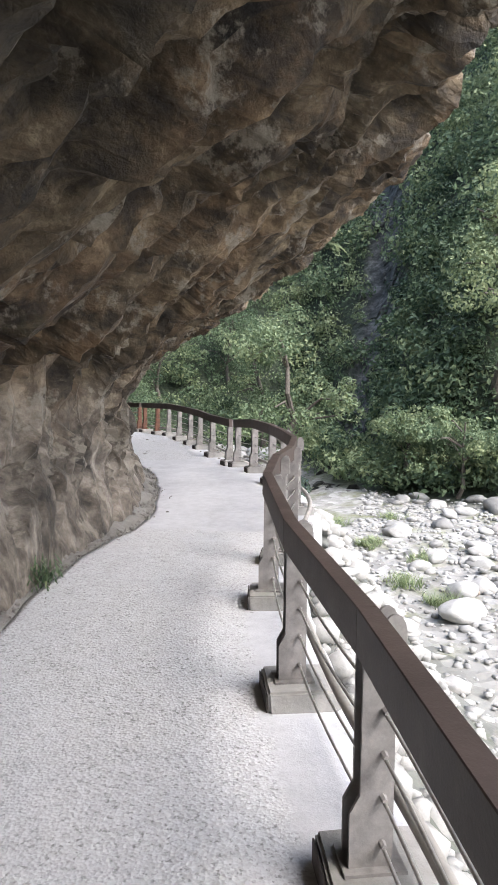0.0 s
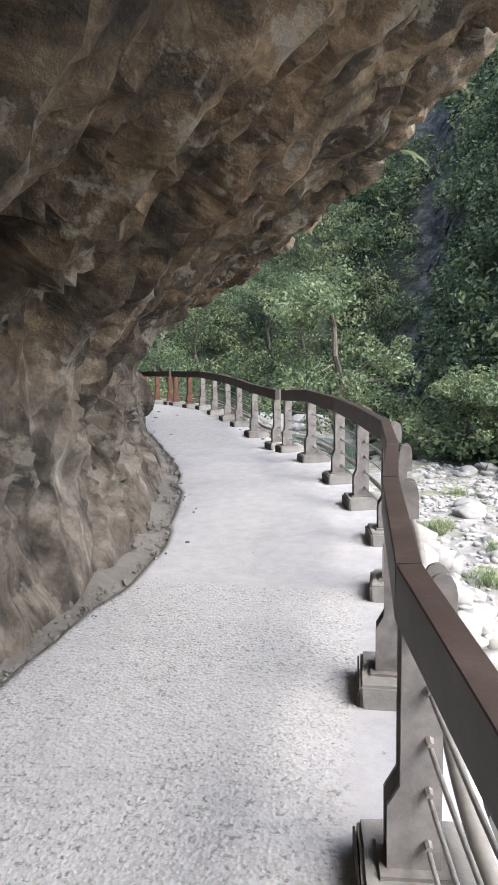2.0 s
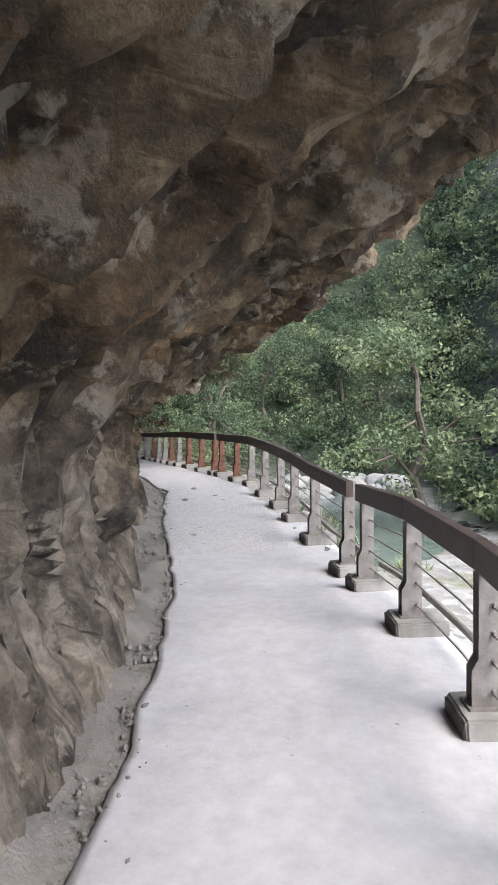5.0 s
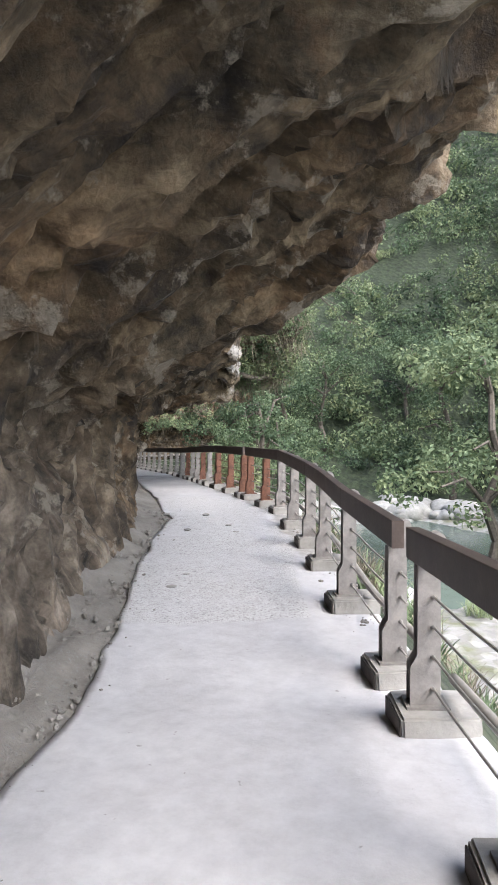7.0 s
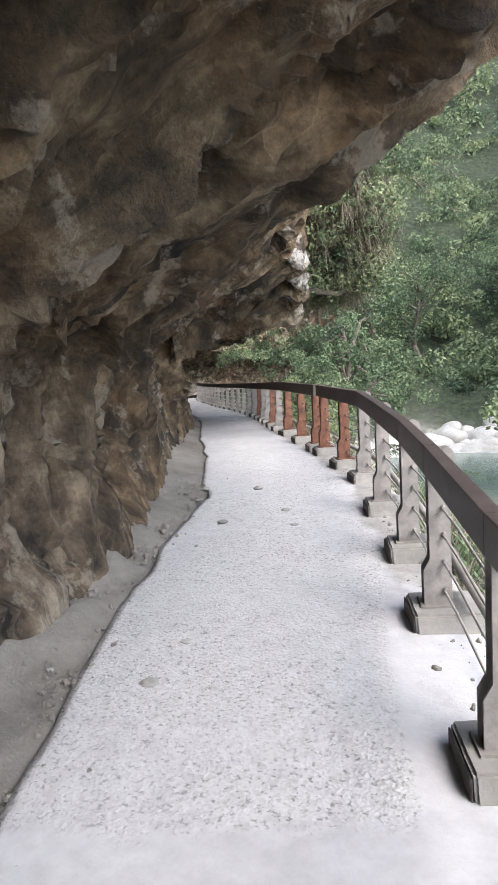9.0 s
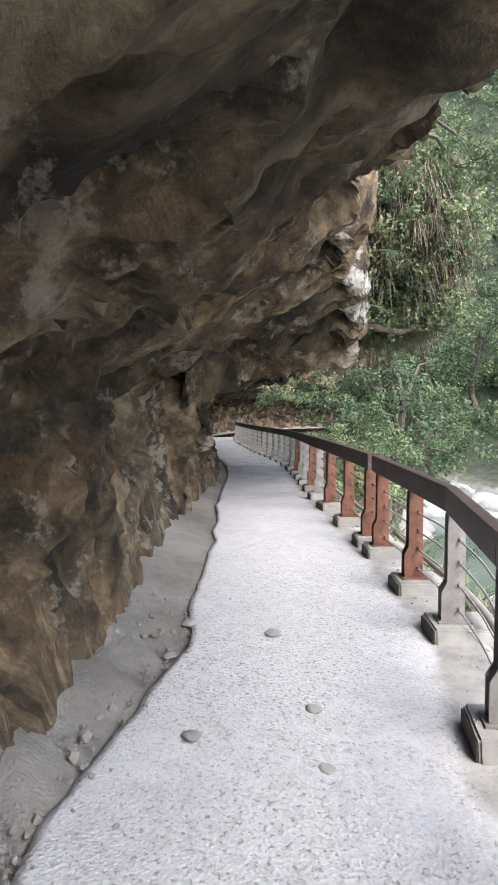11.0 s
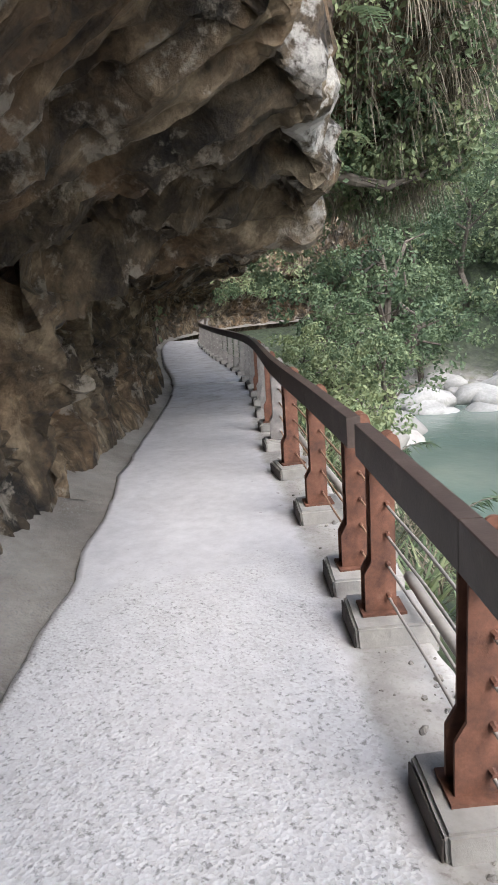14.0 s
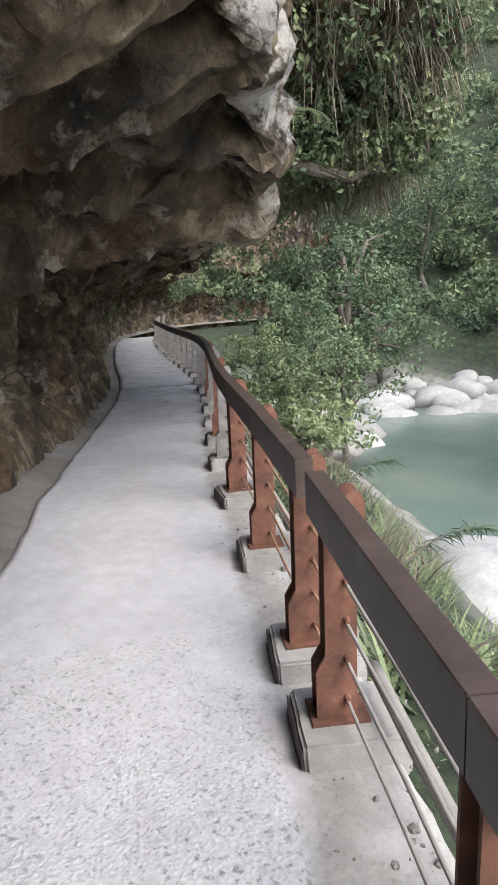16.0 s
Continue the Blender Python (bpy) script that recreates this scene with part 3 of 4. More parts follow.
    crust = np.exp(-((ny - 20.4) / 1.0) ** 4) * smooth01((past - 0.02) / 0.08) * smooth01((0.9 - zs + np.interp(st, s, lz)) / 0.4) * 0.75
    at = ob.data.attributes.new("calcite", "FLOAT", "POINT")
    at.data.foreach_set("value", crust.astype(np.float32))
    tagged(ob, "brown layered limestone cliff overhanging the footpath", "cliff", kind="structure")
    return ob


ROCK_OB = build_rock()


# ---------------------------------------------------------------- railing
def box_part(name, sx, sy, sz, mat, bevel=0.008, parent=None, wobble=0.0):
    bm = bmesh.new()
    bmesh.ops.create_cube(bm, size=1)
    for v in bm.verts:
        v.co = Vector((v.co.x * sx, v.co.y * sy, (v.co.z + 0.5) * sz))
    bmesh.ops.bevel(bm, geom=bm.edges[:], offset=bevel, segments=1, affect="EDGES")
    me = bpy.data.meshes.new(name)
    bm.to_mesh(me)
    bm.free()
    me.materials.append(mat)
    ob = new(name, me)
    ob.parent = parent
    return ob


def sweep(name, path, section, mat, parent=None, flat=False):
    """A section (across, up) carried along a list of places."""
    path = [Vector(p) for p in path]
    V, n = [], len(section)
    for i, p in enumerate(path):
        t = (path[min(i + 1, len(path) - 1)] - path[max(i - 1, 0)]).normalized()
        side = t.cross(Vector((0, 0, 1))).normalized()
        up = side.cross(t)
        V += [tuple(p + side * a + up * b) for a, b in section]
    F = [(i * n + j, i * n + (j + 1) % n, (i + 1) * n + (j + 1) % n, (i + 1) * n + j) for i in range(len(path) - 1) for j in range(n)]
    ob = mesh_object(name, V, F, mat, smooth=not flat, parent=parent)
    me = ob.data
    bm = bmesh.new()
    bm.from_mesh(me)
    bm.verts.ensure_lookup_table()
    bm.faces.new([bm.verts[j] for j in range(n)][::-1])
    bm.faces.new([bm.verts[len(V) - n + j] for j in range(n)])
    bmesh.ops.recalc_face_normals(bm, faces=bm.faces[:])
    bm.to_mesh(me)
    bm.free()
    return ob


def ring(r, n=8):
    return [(r * math.cos(2 * math.pi * k / n), r * math.sin(2 * math.pi * k / n)) for k in range(n)]


def post_mesh(name, mat):
    """An I-shaped steel post with a base that is wider towards the path, and studs where the cables pass."""
    bm = bmesh.new()

    def plate(x0, x1, y0, y1, prof):
        """prof: rows of (z, x0, x1)"""
        rings = []
        for z, a, b in prof:
            rings.append([bm.verts.new((a, y0, z)), bm.verts.new((b, y0, z)), bm.verts.new((b, y1, z)), bm.verts.new((a, y1, z))])
        for r0, r1 in zip(rings[:-1], rings[1:]):
            for k in range(4):
                bm.faces.new((r0[k], r0[(k + 1) % 4], r1[(k + 1) % 4], r1[k]))
        bm.faces.new(rings[0][::-1])
        bm.faces.new(rings[-1])

    shape = [(0, -0.085, 0.055), (0.19, -0.085, 0.055), (0.25, -0.052, 0.055), (0.665, -0.05, 0.055), (0.67, 0.012, 0.085), (0.765, 0.012, 0.085), (0.793, 0.017, 0.08), (0.813, 0.028, 0.069), (0.82, 0.042, 0.056)]
    plate(0, 0, -0.045, -0.033, shape)
    plate(0, 0, 0.033, 0.045, shape)
    plate(0, 0, -0.033, 0.033, [(0, 0.0, 0.012), (0.66, 0.0, 0.012)])
    for z in (0.09, 0.24, 0.38, 0.52):
        for sy in (-1, 1):
            m = bmesh.ops.create_cone(bm, cap_ends=True, segments=6, radius1=0.013, radius2=0.009, depth=0.03)
            bmesh.ops.transform(bm, matrix=Matrix.Translation((0.02, sy * 0.055, z)) @ Matrix.Rotation(-sy * math.pi / 2, 4, "X"), verts=m["verts"])
    m = bmesh.ops.create_cube(bm, size=1)
    bmesh.ops.transform(bm, matrix=Matrix.Translation((-0.005, 0, 0.006)) @ Matrix.Diagonal((0.2, 0.15, 0.012, 1)), verts=m["verts"])
    bmesh.ops.recalc_face_normals(bm, faces=bm.faces[:])
    me = bpy.data.meshes.new(name)
    bm.to_mesh(me)
    bm.free()
    me.materials.append(mat)
    return me


GREY_POST, RUST_POST = post_mesh("post", GREY_STEEL), post_mesh("post", RUST_STEEL)
PLINTH_H, RAIL_U = 0.1, 0.14


def plinth_mesh():
    bm = bmesh.new()
    bmesh.ops.create_cube(bm, size=1)
    for v in bm.verts:
        v.co = Vector((v.co.x * 0.36 + 0.17, v.co.y * 0.33, (v.co.z + 0.5) * (PLINTH_H + 0.06) - 0.06))
    bmesh.ops.bevel(bm, geom=bm.edges[:], offset=0.012, segments=2, affect="EDGES")
    bmesh.ops.subdivide_edges(bm, edges=bm.edges[:], cuts=2, use_grid_fill=True)
    for v in bm.verts:
        v.co += Vector(noise.noise_vector(v.co * 9)) * 0.006
    me = bpy.data.meshes.new("plinth")
    bm.to_mesh(me)
    bm.free()
    me.materials.append(PLINTH)
    return me


PLINTH_ME = plinth_mesh()


def plate_mesh():
    """A thin steel shutter plate left standing against the plinth's side, a finger's width off at the top."""
    bm = bmesh.new()
    bmesh.ops.create_cube(bm, size=1)
    for v in bm.verts:
        v.co = Vector((v.co.x * 0.008 - 0.018, v.co.y * 0.3, (v.co.z + 0.5) * 0.1 - 0.02))
    bmesh.ops.bevel(bm, geom=bm.edges[:], offset=0.003, segments=1, affect="EDGES")
    me = bpy.data.meshes.new("edge_plate")
    bm.to_mesh(me)
    bm.free()
    me.materials.append(PLATE)
    return me


PLATE_ME = plate_mesh()

# stations of the posts, from the northing of each plinth's near corner; each run of posts carries one length of rail
POST_Y = [[-6.0, -5.0, -4.0, -3.0, -1.9, -0.85, 0.25, 1.36, 2.576, 3.828, 4.883, 6.1, 7.17, 8.166, 9.25, 10.5, 11.59],
          [12.2, 13.347, 14.318, 15.26, 16.173, 17.179, 17.96, 18.776]]
at_post = lambda v: station(v, 700) + 0.19
runs = [[(at_post(v), 0) for v in POST_Y[0]], [(at_post(v), 1 if v > 17.5 else 0) for v in POST_Y[1]]]
s0 = at_post(19.15)
runs.append([(s0 + 1.1 * k, 1 if k < 3 or k % 3 == 1 else 0) for k in range(9)])
s1 = runs[2][-1][0] + 0.35
runs.append([(s1 + 1.1 * k, 0) for k in range(12)])
s2 = runs[3][-1][0] + 0.35
runs.append([(s2 + 1.2 * k, 0) for k in range(8)])


def build_railings():
    for r, posts in enumerate(runs):
        a, b = posts[0][0], posts[-1][0]
        fence = new("railing")
        fence.location = place(a, RAIL_U)
        inv = Matrix.Translation(-Vector(fence.location))
        tagged(fence, "brown rail on rusting steel posts with cables" if r in (1, 2) else "brown rail on grey steel posts with cables", "railing", group="railings along the path")
        for s, rust in posts:
            h = heading(s)
            turn = pose(0, 0, 0, 0, 0, math.degrees(h) - 90)
            p = new("post", RUST_POST if rust else GREY_POST)
            p.parent = fence
            p.matrix_basis = inv @ Matrix.Translation(place(s, RAIL_U, PLINTH_H)) @ turn
            if rust:
                p["label"] = "orange rusted steel post"
            pl = new("concrete_plinth", PLINTH_ME)
            pl.matrix_basis = Matrix.Translation(place(s, 0)) @ turn @ pose(0, 0, 0, 0, 0, random.uniform(-3, 3))
            ep = new("edge_plate", PLATE_ME)
            ep.parent = pl
            ep["label"] = "dark rusted steel edge plate"
            tagged(pl, "rough grey concrete plinth with a dark steel edge plate", "plinth", group="plinths under the railing")
        ss = np.arange(a - 0.17, b + 0.171, 0.1)
        rel = lambda pts: [p - Vector(fence.location) for p in pts]
        sec = [(-0.031, -0.076), (0.031, -0.076), (0.034, -0.073), (0.034, 0.073), (0.031, 0.076), (-0.031, 0.076), (-0.034, 0.073), (-0.034, -0.073)]
        ends = [s for s, _ in posts]
        ends[0], ends[-1] = ends[0] - 0.17, ends[-1] + 0.17
        for s, e in zip(ends[:-1], ends[1:]):
            rail = sweep("top_rail", rel([place(s + 0.003, RAIL_U - 0.028, 0.856), place(e - 0.003, RAIL_U - 0.028, 0.856)]), sec, RAILWOOD, fence, flat=True)
            rail["label"] = "dark brown painted top rail board"
        for k, z in enumerate((0.09, 0.24, 0.38, 0.52)):
            sweep("cable", rel([place(s, RAIL_U + 0.02, PLINTH_H + z - (0.012 * math.sin(math.pi * ((s - a) % 1.05) / 1.05))) for s in ss]), ring(0.007, 6), (CABLE, PIPE, RUST_CABLE, CABLE, CABLE)[r], fence)
        sweep("pipe", rel([place(s, RAIL_U + 0.15, 0.2 + 0.03 * noise.noise((s * 0.7, 2, 2))) for s in ss]), ring(0.027, 8), PIPE, fence)


build_railings()


# ---------------------------------------------------------------- vegetation
def leaf_cloud(name, centres, radii, count, size, mat, tones, squash=0.75, droop=0.0, aspect=0.55):
    """Many small leaves, in clumps round the centres; one mesh."""
    rng = np.random.default_rng(len(centres) + count)
    n = len(centres) * count
    c = np.repeat(np.asarray(centres, float), count, 0)
    r = np.repeat(np.asarray(radii, float), count)
    d = rng.normal(size=(n, 3))
    d /= np.linalg.norm(d, axis=1)[:, None]
    rad = r * rng.uniform(0.55, 1.05, n) ** 0.7
    p = c + d * rad[:, None] * np.array([1, 1, squash])
    out = d + rng.normal(size=(n, 3)) * 0.55 + np.array([0, 0, 0.35])
    out /= np.linalg.norm(out, axis=1)[:, None]
    a = np.cross(out, rng.normal(size=(n, 3)))
    a[:, 2] -= droop
    a /= np.linalg.norm(a, axis=1)[:, None]
    b = np.cross(out, a)
    sz = (np.asarray(size) if np.ndim(size) == 0 else np.repeat(size, count)) * rng.uniform(0.6, 1.3, n)
    L, W = a * sz[:, None], b * (sz * aspect)[:, None]
    V = np.stack([p - L * 0.5, p + W * 0.5, p + L * 0.5 - out * (sz * 0.15)[:, None], p - W * 0.5], 1).reshape(-1, 3)
    F = np.arange(4 * n).reshape(-1, 4)
    ob = mesh_object(name, V, F, mat, smooth=False)
    t = np.repeat(np.asarray(tones, float), count) + rng.normal(size=n) * 0.1
    at = ob.data.attributes.new("tone", "FLOAT", "FACE")
    at.data.foreach_set("value", np.clip(t, 0, 1).astype(np.float32))
    return ob


def build_forest():
    rng = np.random.default_rng(5)
    me = GROUND_OB.data
    v = np.empty(len(me.vertices) * 3, np.float32)
    me.vertices.foreach_get("co", v)
    v = v.reshape(-1, 3).astype(float)
    f = np.empty(len(me.polygons) * 4, np.int32)
    me.polygons.foreach_get("vertices", f)
    q = v[f.reshape(-1, 4)]
    mid = q.mean(1)
    area = np.linalg.norm(np.cross(q[:, 2] - q[:, 0], q[:, 3] - q[:, 1]), axis=1) / 2
    x, y = mid[:, 0] + 1, mid[:, 1] - 7
    r, az = np.hypot(x, y), np.arctan2(x, y)
    ok = (r > 24) & (r < 105) & (az > -0.85) & (az < 0.32) & ((mid[:, 2] - 1.5) / r < 0.62)
    q, mid, area, r = q[ok], mid[ok], area[ok], r[ok]
    z, d, u = terrain(mid[:, :2])
    bare = chute_mask(mid[:, :2])
    weight = area / r ** 1.5 * ((d > 0.2) | (u < -2.5) & (mid[:, 1] > 36) | (u < 4) & (mid[:, 1] > 53)) * np.where(bare < 0.5, 1, 0.08)
    pick = rng.choice(len(mid), 3000, p=weight / weight.sum())
    a, b = rng.random((3000, 1)), rng.random((3000, 1))
    P3 = (q[pick, 0] * (1 - a) + q[pick, 1] * a) * (1 - b) + (q[pick, 3] * (1 - a) + q[pick, 2] * a) * b
    P, z, d = P3[:, :2], P3[:, 2], np.clip(d[pick], 0, 40)
    R = rng.uniform(0.8, 2.3, len(P)) * (0.8 + d / 50)
    C = np.column_stack([P, z + R * rng.uniform(0.0, 0.9, len(P))])
    # leaf colour varies; the wide spread also paints the shade between clumps
    tone = np.clip(0.63 + 0.4 * np.array([noise.noise((x * 0.1, y * 0.1, 1)) for x, y in P]) + rng.normal(size=len(P)) * 0.23, 0.02, 1)
    k = 4
    sub = rng.normal(size=(len(P) * k, 3))
    sub /= np.linalg.norm(sub, axis=1)[:, None]
    sub[:, 2] = np.abs(sub[:, 2]) * 0.9 - 0.15
    RR = np.repeat(R, k)
    CC = np.repeat(C, k, 0) + sub * (RR * 0.62)[:, None]
    TT = np.repeat(tone, k) + rng.normal(size=len(RR)) * 0.07
    ob = leaf_cloud("forest", CC, RR * 0.58, 25, 0.14 * RR + 0.12, LEAF, TT)
    tagged(ob, "dense green broadleaf forest on the far slope", "forest", kind="stuff")


build_forest()


def build_ravine():
    """Bare dark rock in the steep gully of the far slope."""
    ys, q = np.arange(33, 78, 0.24), np.linspace(-2.9, 2.9, 26)
    Y, Q = np.meshgrid(ys, q, indexing="ij")
    Y, Q = Y.ravel(), Q.ravel()
    P = np.column_stack([1.2 - 0.032 * Y + 1.2 * np.sin(Y * 0.11) + Q * (1 + 0.25 * np.sin(Y * 0.7)), Y])
    z = terrain(P)[0]
    V = np.column_stack([P, z])
    for i in range(len(V)):
        p = Vector(V[i])
        d, c = noise.voronoi(Vector((p.x * 0.8, p.y * 0.9, p.z * 0.45)))
        d2, c2 = noise.voronoi(p * 1.5)
        lift = 0.9 * (noise.cell(c[0] * 5.1) - 0.35) + 0.4 * (noise.cell(c2[0] * 6.3) - 0.4) + 0.25 * noise.fractal(p * 1.2, 0.8, 2, 3) - 1.6 * max(0.0, abs(Q[i]) - 1.9)
        V[i] += np.array((0, -0.75, 0.55)) * lift
    ob = mesh_object("rock_gully", V, grid_faces(len(ys), len(q))[:, ::-1], GROUND, smooth=False)
    for name, v in (("wooded", 0.0), ("rocky", 1.0)):
        a = ob.data.attributes.new(name, "FLOAT", "POINT")
        a.data.foreach_set("value", np.full(len(V), v, np.float32))
    tagged(ob, "dark bare rock gully between wooded slopes", "rock", kind="structure")


build_ravine()


# ---------------------------------------------------------------- single trees and shrubs
def limb(bm, path, r0, r1, n=7):
    """A tapered limb along places."""
    rings = []
    for i, p in enumerate(path):
        t = (path[min(i + 1, len(path) - 1)] - path[max(i - 1, 0)]).normalized()
        a = t.orthogonal().normalized()
        b = t.cross(a)
        r = r0 + (r1 - r0) * i / (len(path) - 1)
        rings.append([bm.verts.new(p + (a * math.cos(2 * math.pi * k / n) + b * math.sin(2 * math.pi * k / n)) * r) for k in range(n)])
    for A, B in zip(rings[:-1], rings[1:]):
        for k in range(n):
            bm.faces.new((A[k], A[(k + 1) % n], B[(k + 1) % n], B[k]))
    bm.faces.new(rings[-1])


def tree(base, height, spread, label, seed, tone=0.6, leaf=0.22, count=70, clumps=42, lean=(0, 0), mat=None, name="tree", category="tree", low=0.35):
    rng = random.Random(seed)
    root = new(name)
    root.location = base
    bm = bmesh.new()
    top = Vector((lean[0], lean[1], height * 0.8))
    trunk = [top * (k / 6) + Vector((rng.uniform(-1, 1), rng.uniform(-1, 1), 0)) * 0.04 * height * (k > 0) for k in range(7)]
    limb(bm, trunk, height * 0.022 + 0.02, height * 0.008)
    ends = []
    for k in range(11):
        f = rng.uniform(low, 1)
        start = trunk[int(f * 6)]
        ang = rng.uniform(0, 2 * math.pi)
        reach = spread * rng.uniform(0.5, 1.0) * (1.15 - 0.5 * f)
        end = start + Vector((math.cos(ang) * reach, math.sin(ang) * reach, height * rng.uniform(0.05, 0.22)))
        mid = (start + end) / 2 + Vector((0, 0, 0.06 * height))
        limb(bm, [start, mid, end], height * 0.009 + 0.006, height * 0.003 + 0.003, 5)
        ends += [mid, end]
    me = bpy.data.meshes.new("trunk")
    bm.to_mesh(me)
    bm.free()
    me.materials.append(BARK)
    new("trunk", me).parent = root
    cs = [rng.choice(ends) + Vector((rng.gauss(0, 1), rng.gauss(0, 1), rng.gauss(0, 0.7))) * spread * 0.24 for _ in range(clumps)]
    cr = [spread * rng.uniform(0.14, 0.28) for _ in cs]
    crown = leaf_cloud("leaves", cs, cr, count, leaf, mat or LEAF, [tone + rng.gauss(0, 0.1) for _ in cs])
    crown.parent = root
    tagged(root, label, category, group="trees over the river" if category == "tree" else "shrubs by the path")
    return root


def ground_at(x, y):
    return Vector((x, y, float(terrain(np.array([[x, y]]))[0][0])))


for k, (x, y, h, sp, tone, lab) in enumerate([
        (-4.6, 37.0, 11.5, 4.2, 0.72, "light green broadleaf tree at the river bank"), (-9.0, 52.0, 11, 4.5, 0.6, "green broadleaf tree at the river bank"),
        (7.2, 36.5, 12.5, 4.4, 0.8, "pale green feathery tree on the slope"), (4.6, 32.2, 4.6, 2.6, 0.68, "pale green shrubby tree by the stones"),
        (2.0, 33.8, 4.2, 2.3, 0.74, "yellow-green young tree by the stones"), (8.0, 31.5, 3.6, 2.4, 0.5, "dark green shrubby tree by the stones"),
        (-14.5, 62.0, 8, 4.2, 0.4, "dark green broadleaf tree at the river bank"), (-19.5, 56.0, 9, 4.0, 0.45, "dark green broadleaf tree over the river"),
        (-18.5, 47.5, 7.0, 3.4, 0.5, "green broadleaf tree over the river"), (-20.5, 51.0, 8.5, 3.6, 0.35, "dark green broadleaf tree over the river")]):
    tree(ground_at(x, y), h, sp, lab, 20 + k, tone, leaf=0.13 + 0.009 * h, count=125, clumps=48, lean=(random.uniform(-0.6, 0.6), random.uniform(-0.6, 0.3)))
# shrubs outside the railing where the path runs down
for k, (y, u, h, sp, tone, lf) in enumerate([(23.2, 1.2, 1.1, 0.75, 0.85, 0.08), (24.6, 1.3, 1.25, 0.8, 0.85, 0.08), (26.0, 1.5, 1.4, 0.9, 0.75, 0.085), (27.6, 1.5, 1.6, 1.0, 0.8, 0.09),
                                          (28.4, 2.2, 2.6, 1.3, 0.5, 0.11), (27.0, 3.0, 1.8, 1.2, 0.65, 0.1), (29.0, 3.4, 2.4, 1.4, 0.55, 0.11), (31.2, 4.4, 3.6, 1.8, 0.5, 0.13),
                                          (31.5, 3.6, 5.0, 2.0, 0.36, 0.15), (33.8, 5.0, 6.0, 2.4, 0.34, 0.16)]):
    s = station(y, 900)
    p = place(s, u)
    g = ground_at(p.x, p.y)
    tree(g, h + max(0.0, -0.9 - g.z) * 0.8, sp, "leafy green shrub on the bank outside the railing", 60 + k, tone, leaf=lf, count=70, clumps=34, name="shrub", category="shrub", low=0.5)


# ---------------------------------------------------------------- hanging growth past the low slab
def blades(name, roots, length, width, mat, tones, fall, per, seed):
    """Thin curved grass blades from the roots; fall: how far they hang (positive) or stand (negative)."""
    rng = np.random.default_rng(seed)
    V, F, T = [], [], []
    for r, tone in zip(roots, tones):
        for _ in range(per):
            a = rng.uniform(0, 2 * math.pi)
            d = np.array([math.cos(a), math.sin(a), 0.0])
            L = length * rng.uniform(0.5, 1.2)
            p = np.array(r) + rng.normal(size=3) * 0.06
            side = np.array([-d[1], d[0], 0]) * width
            i0 = len(V)
            for k in range(4):
                t = k / 3
                z = -fall * L * t * t if fall > 0 else -fall * L * (t - 0.45 * t * t)
                q = p + d * L * (0.55 * t) + np.array([0, 0, z + (0.12 * L * t if fall > 0 else 0)])
                w = side * (1 - 0.85 * t)
                V += [q - w, q + w]
            for k in range(3):
                F.append((i0 + 2 * k, i0 + 2 * k + 1, i0 + 2 * k + 3, i0 + 2 * k + 2))
                T.append(tone + rng.normal() * 0.15)
    ob = mesh_object(name, V, F, mat, smooth=False)
    at = ob.data.attributes.new("tone", "FLOAT", "FACE")
    at.data.foreach_set("value", np.clip(T, 0, 1).astype(np.float32))
    return ob


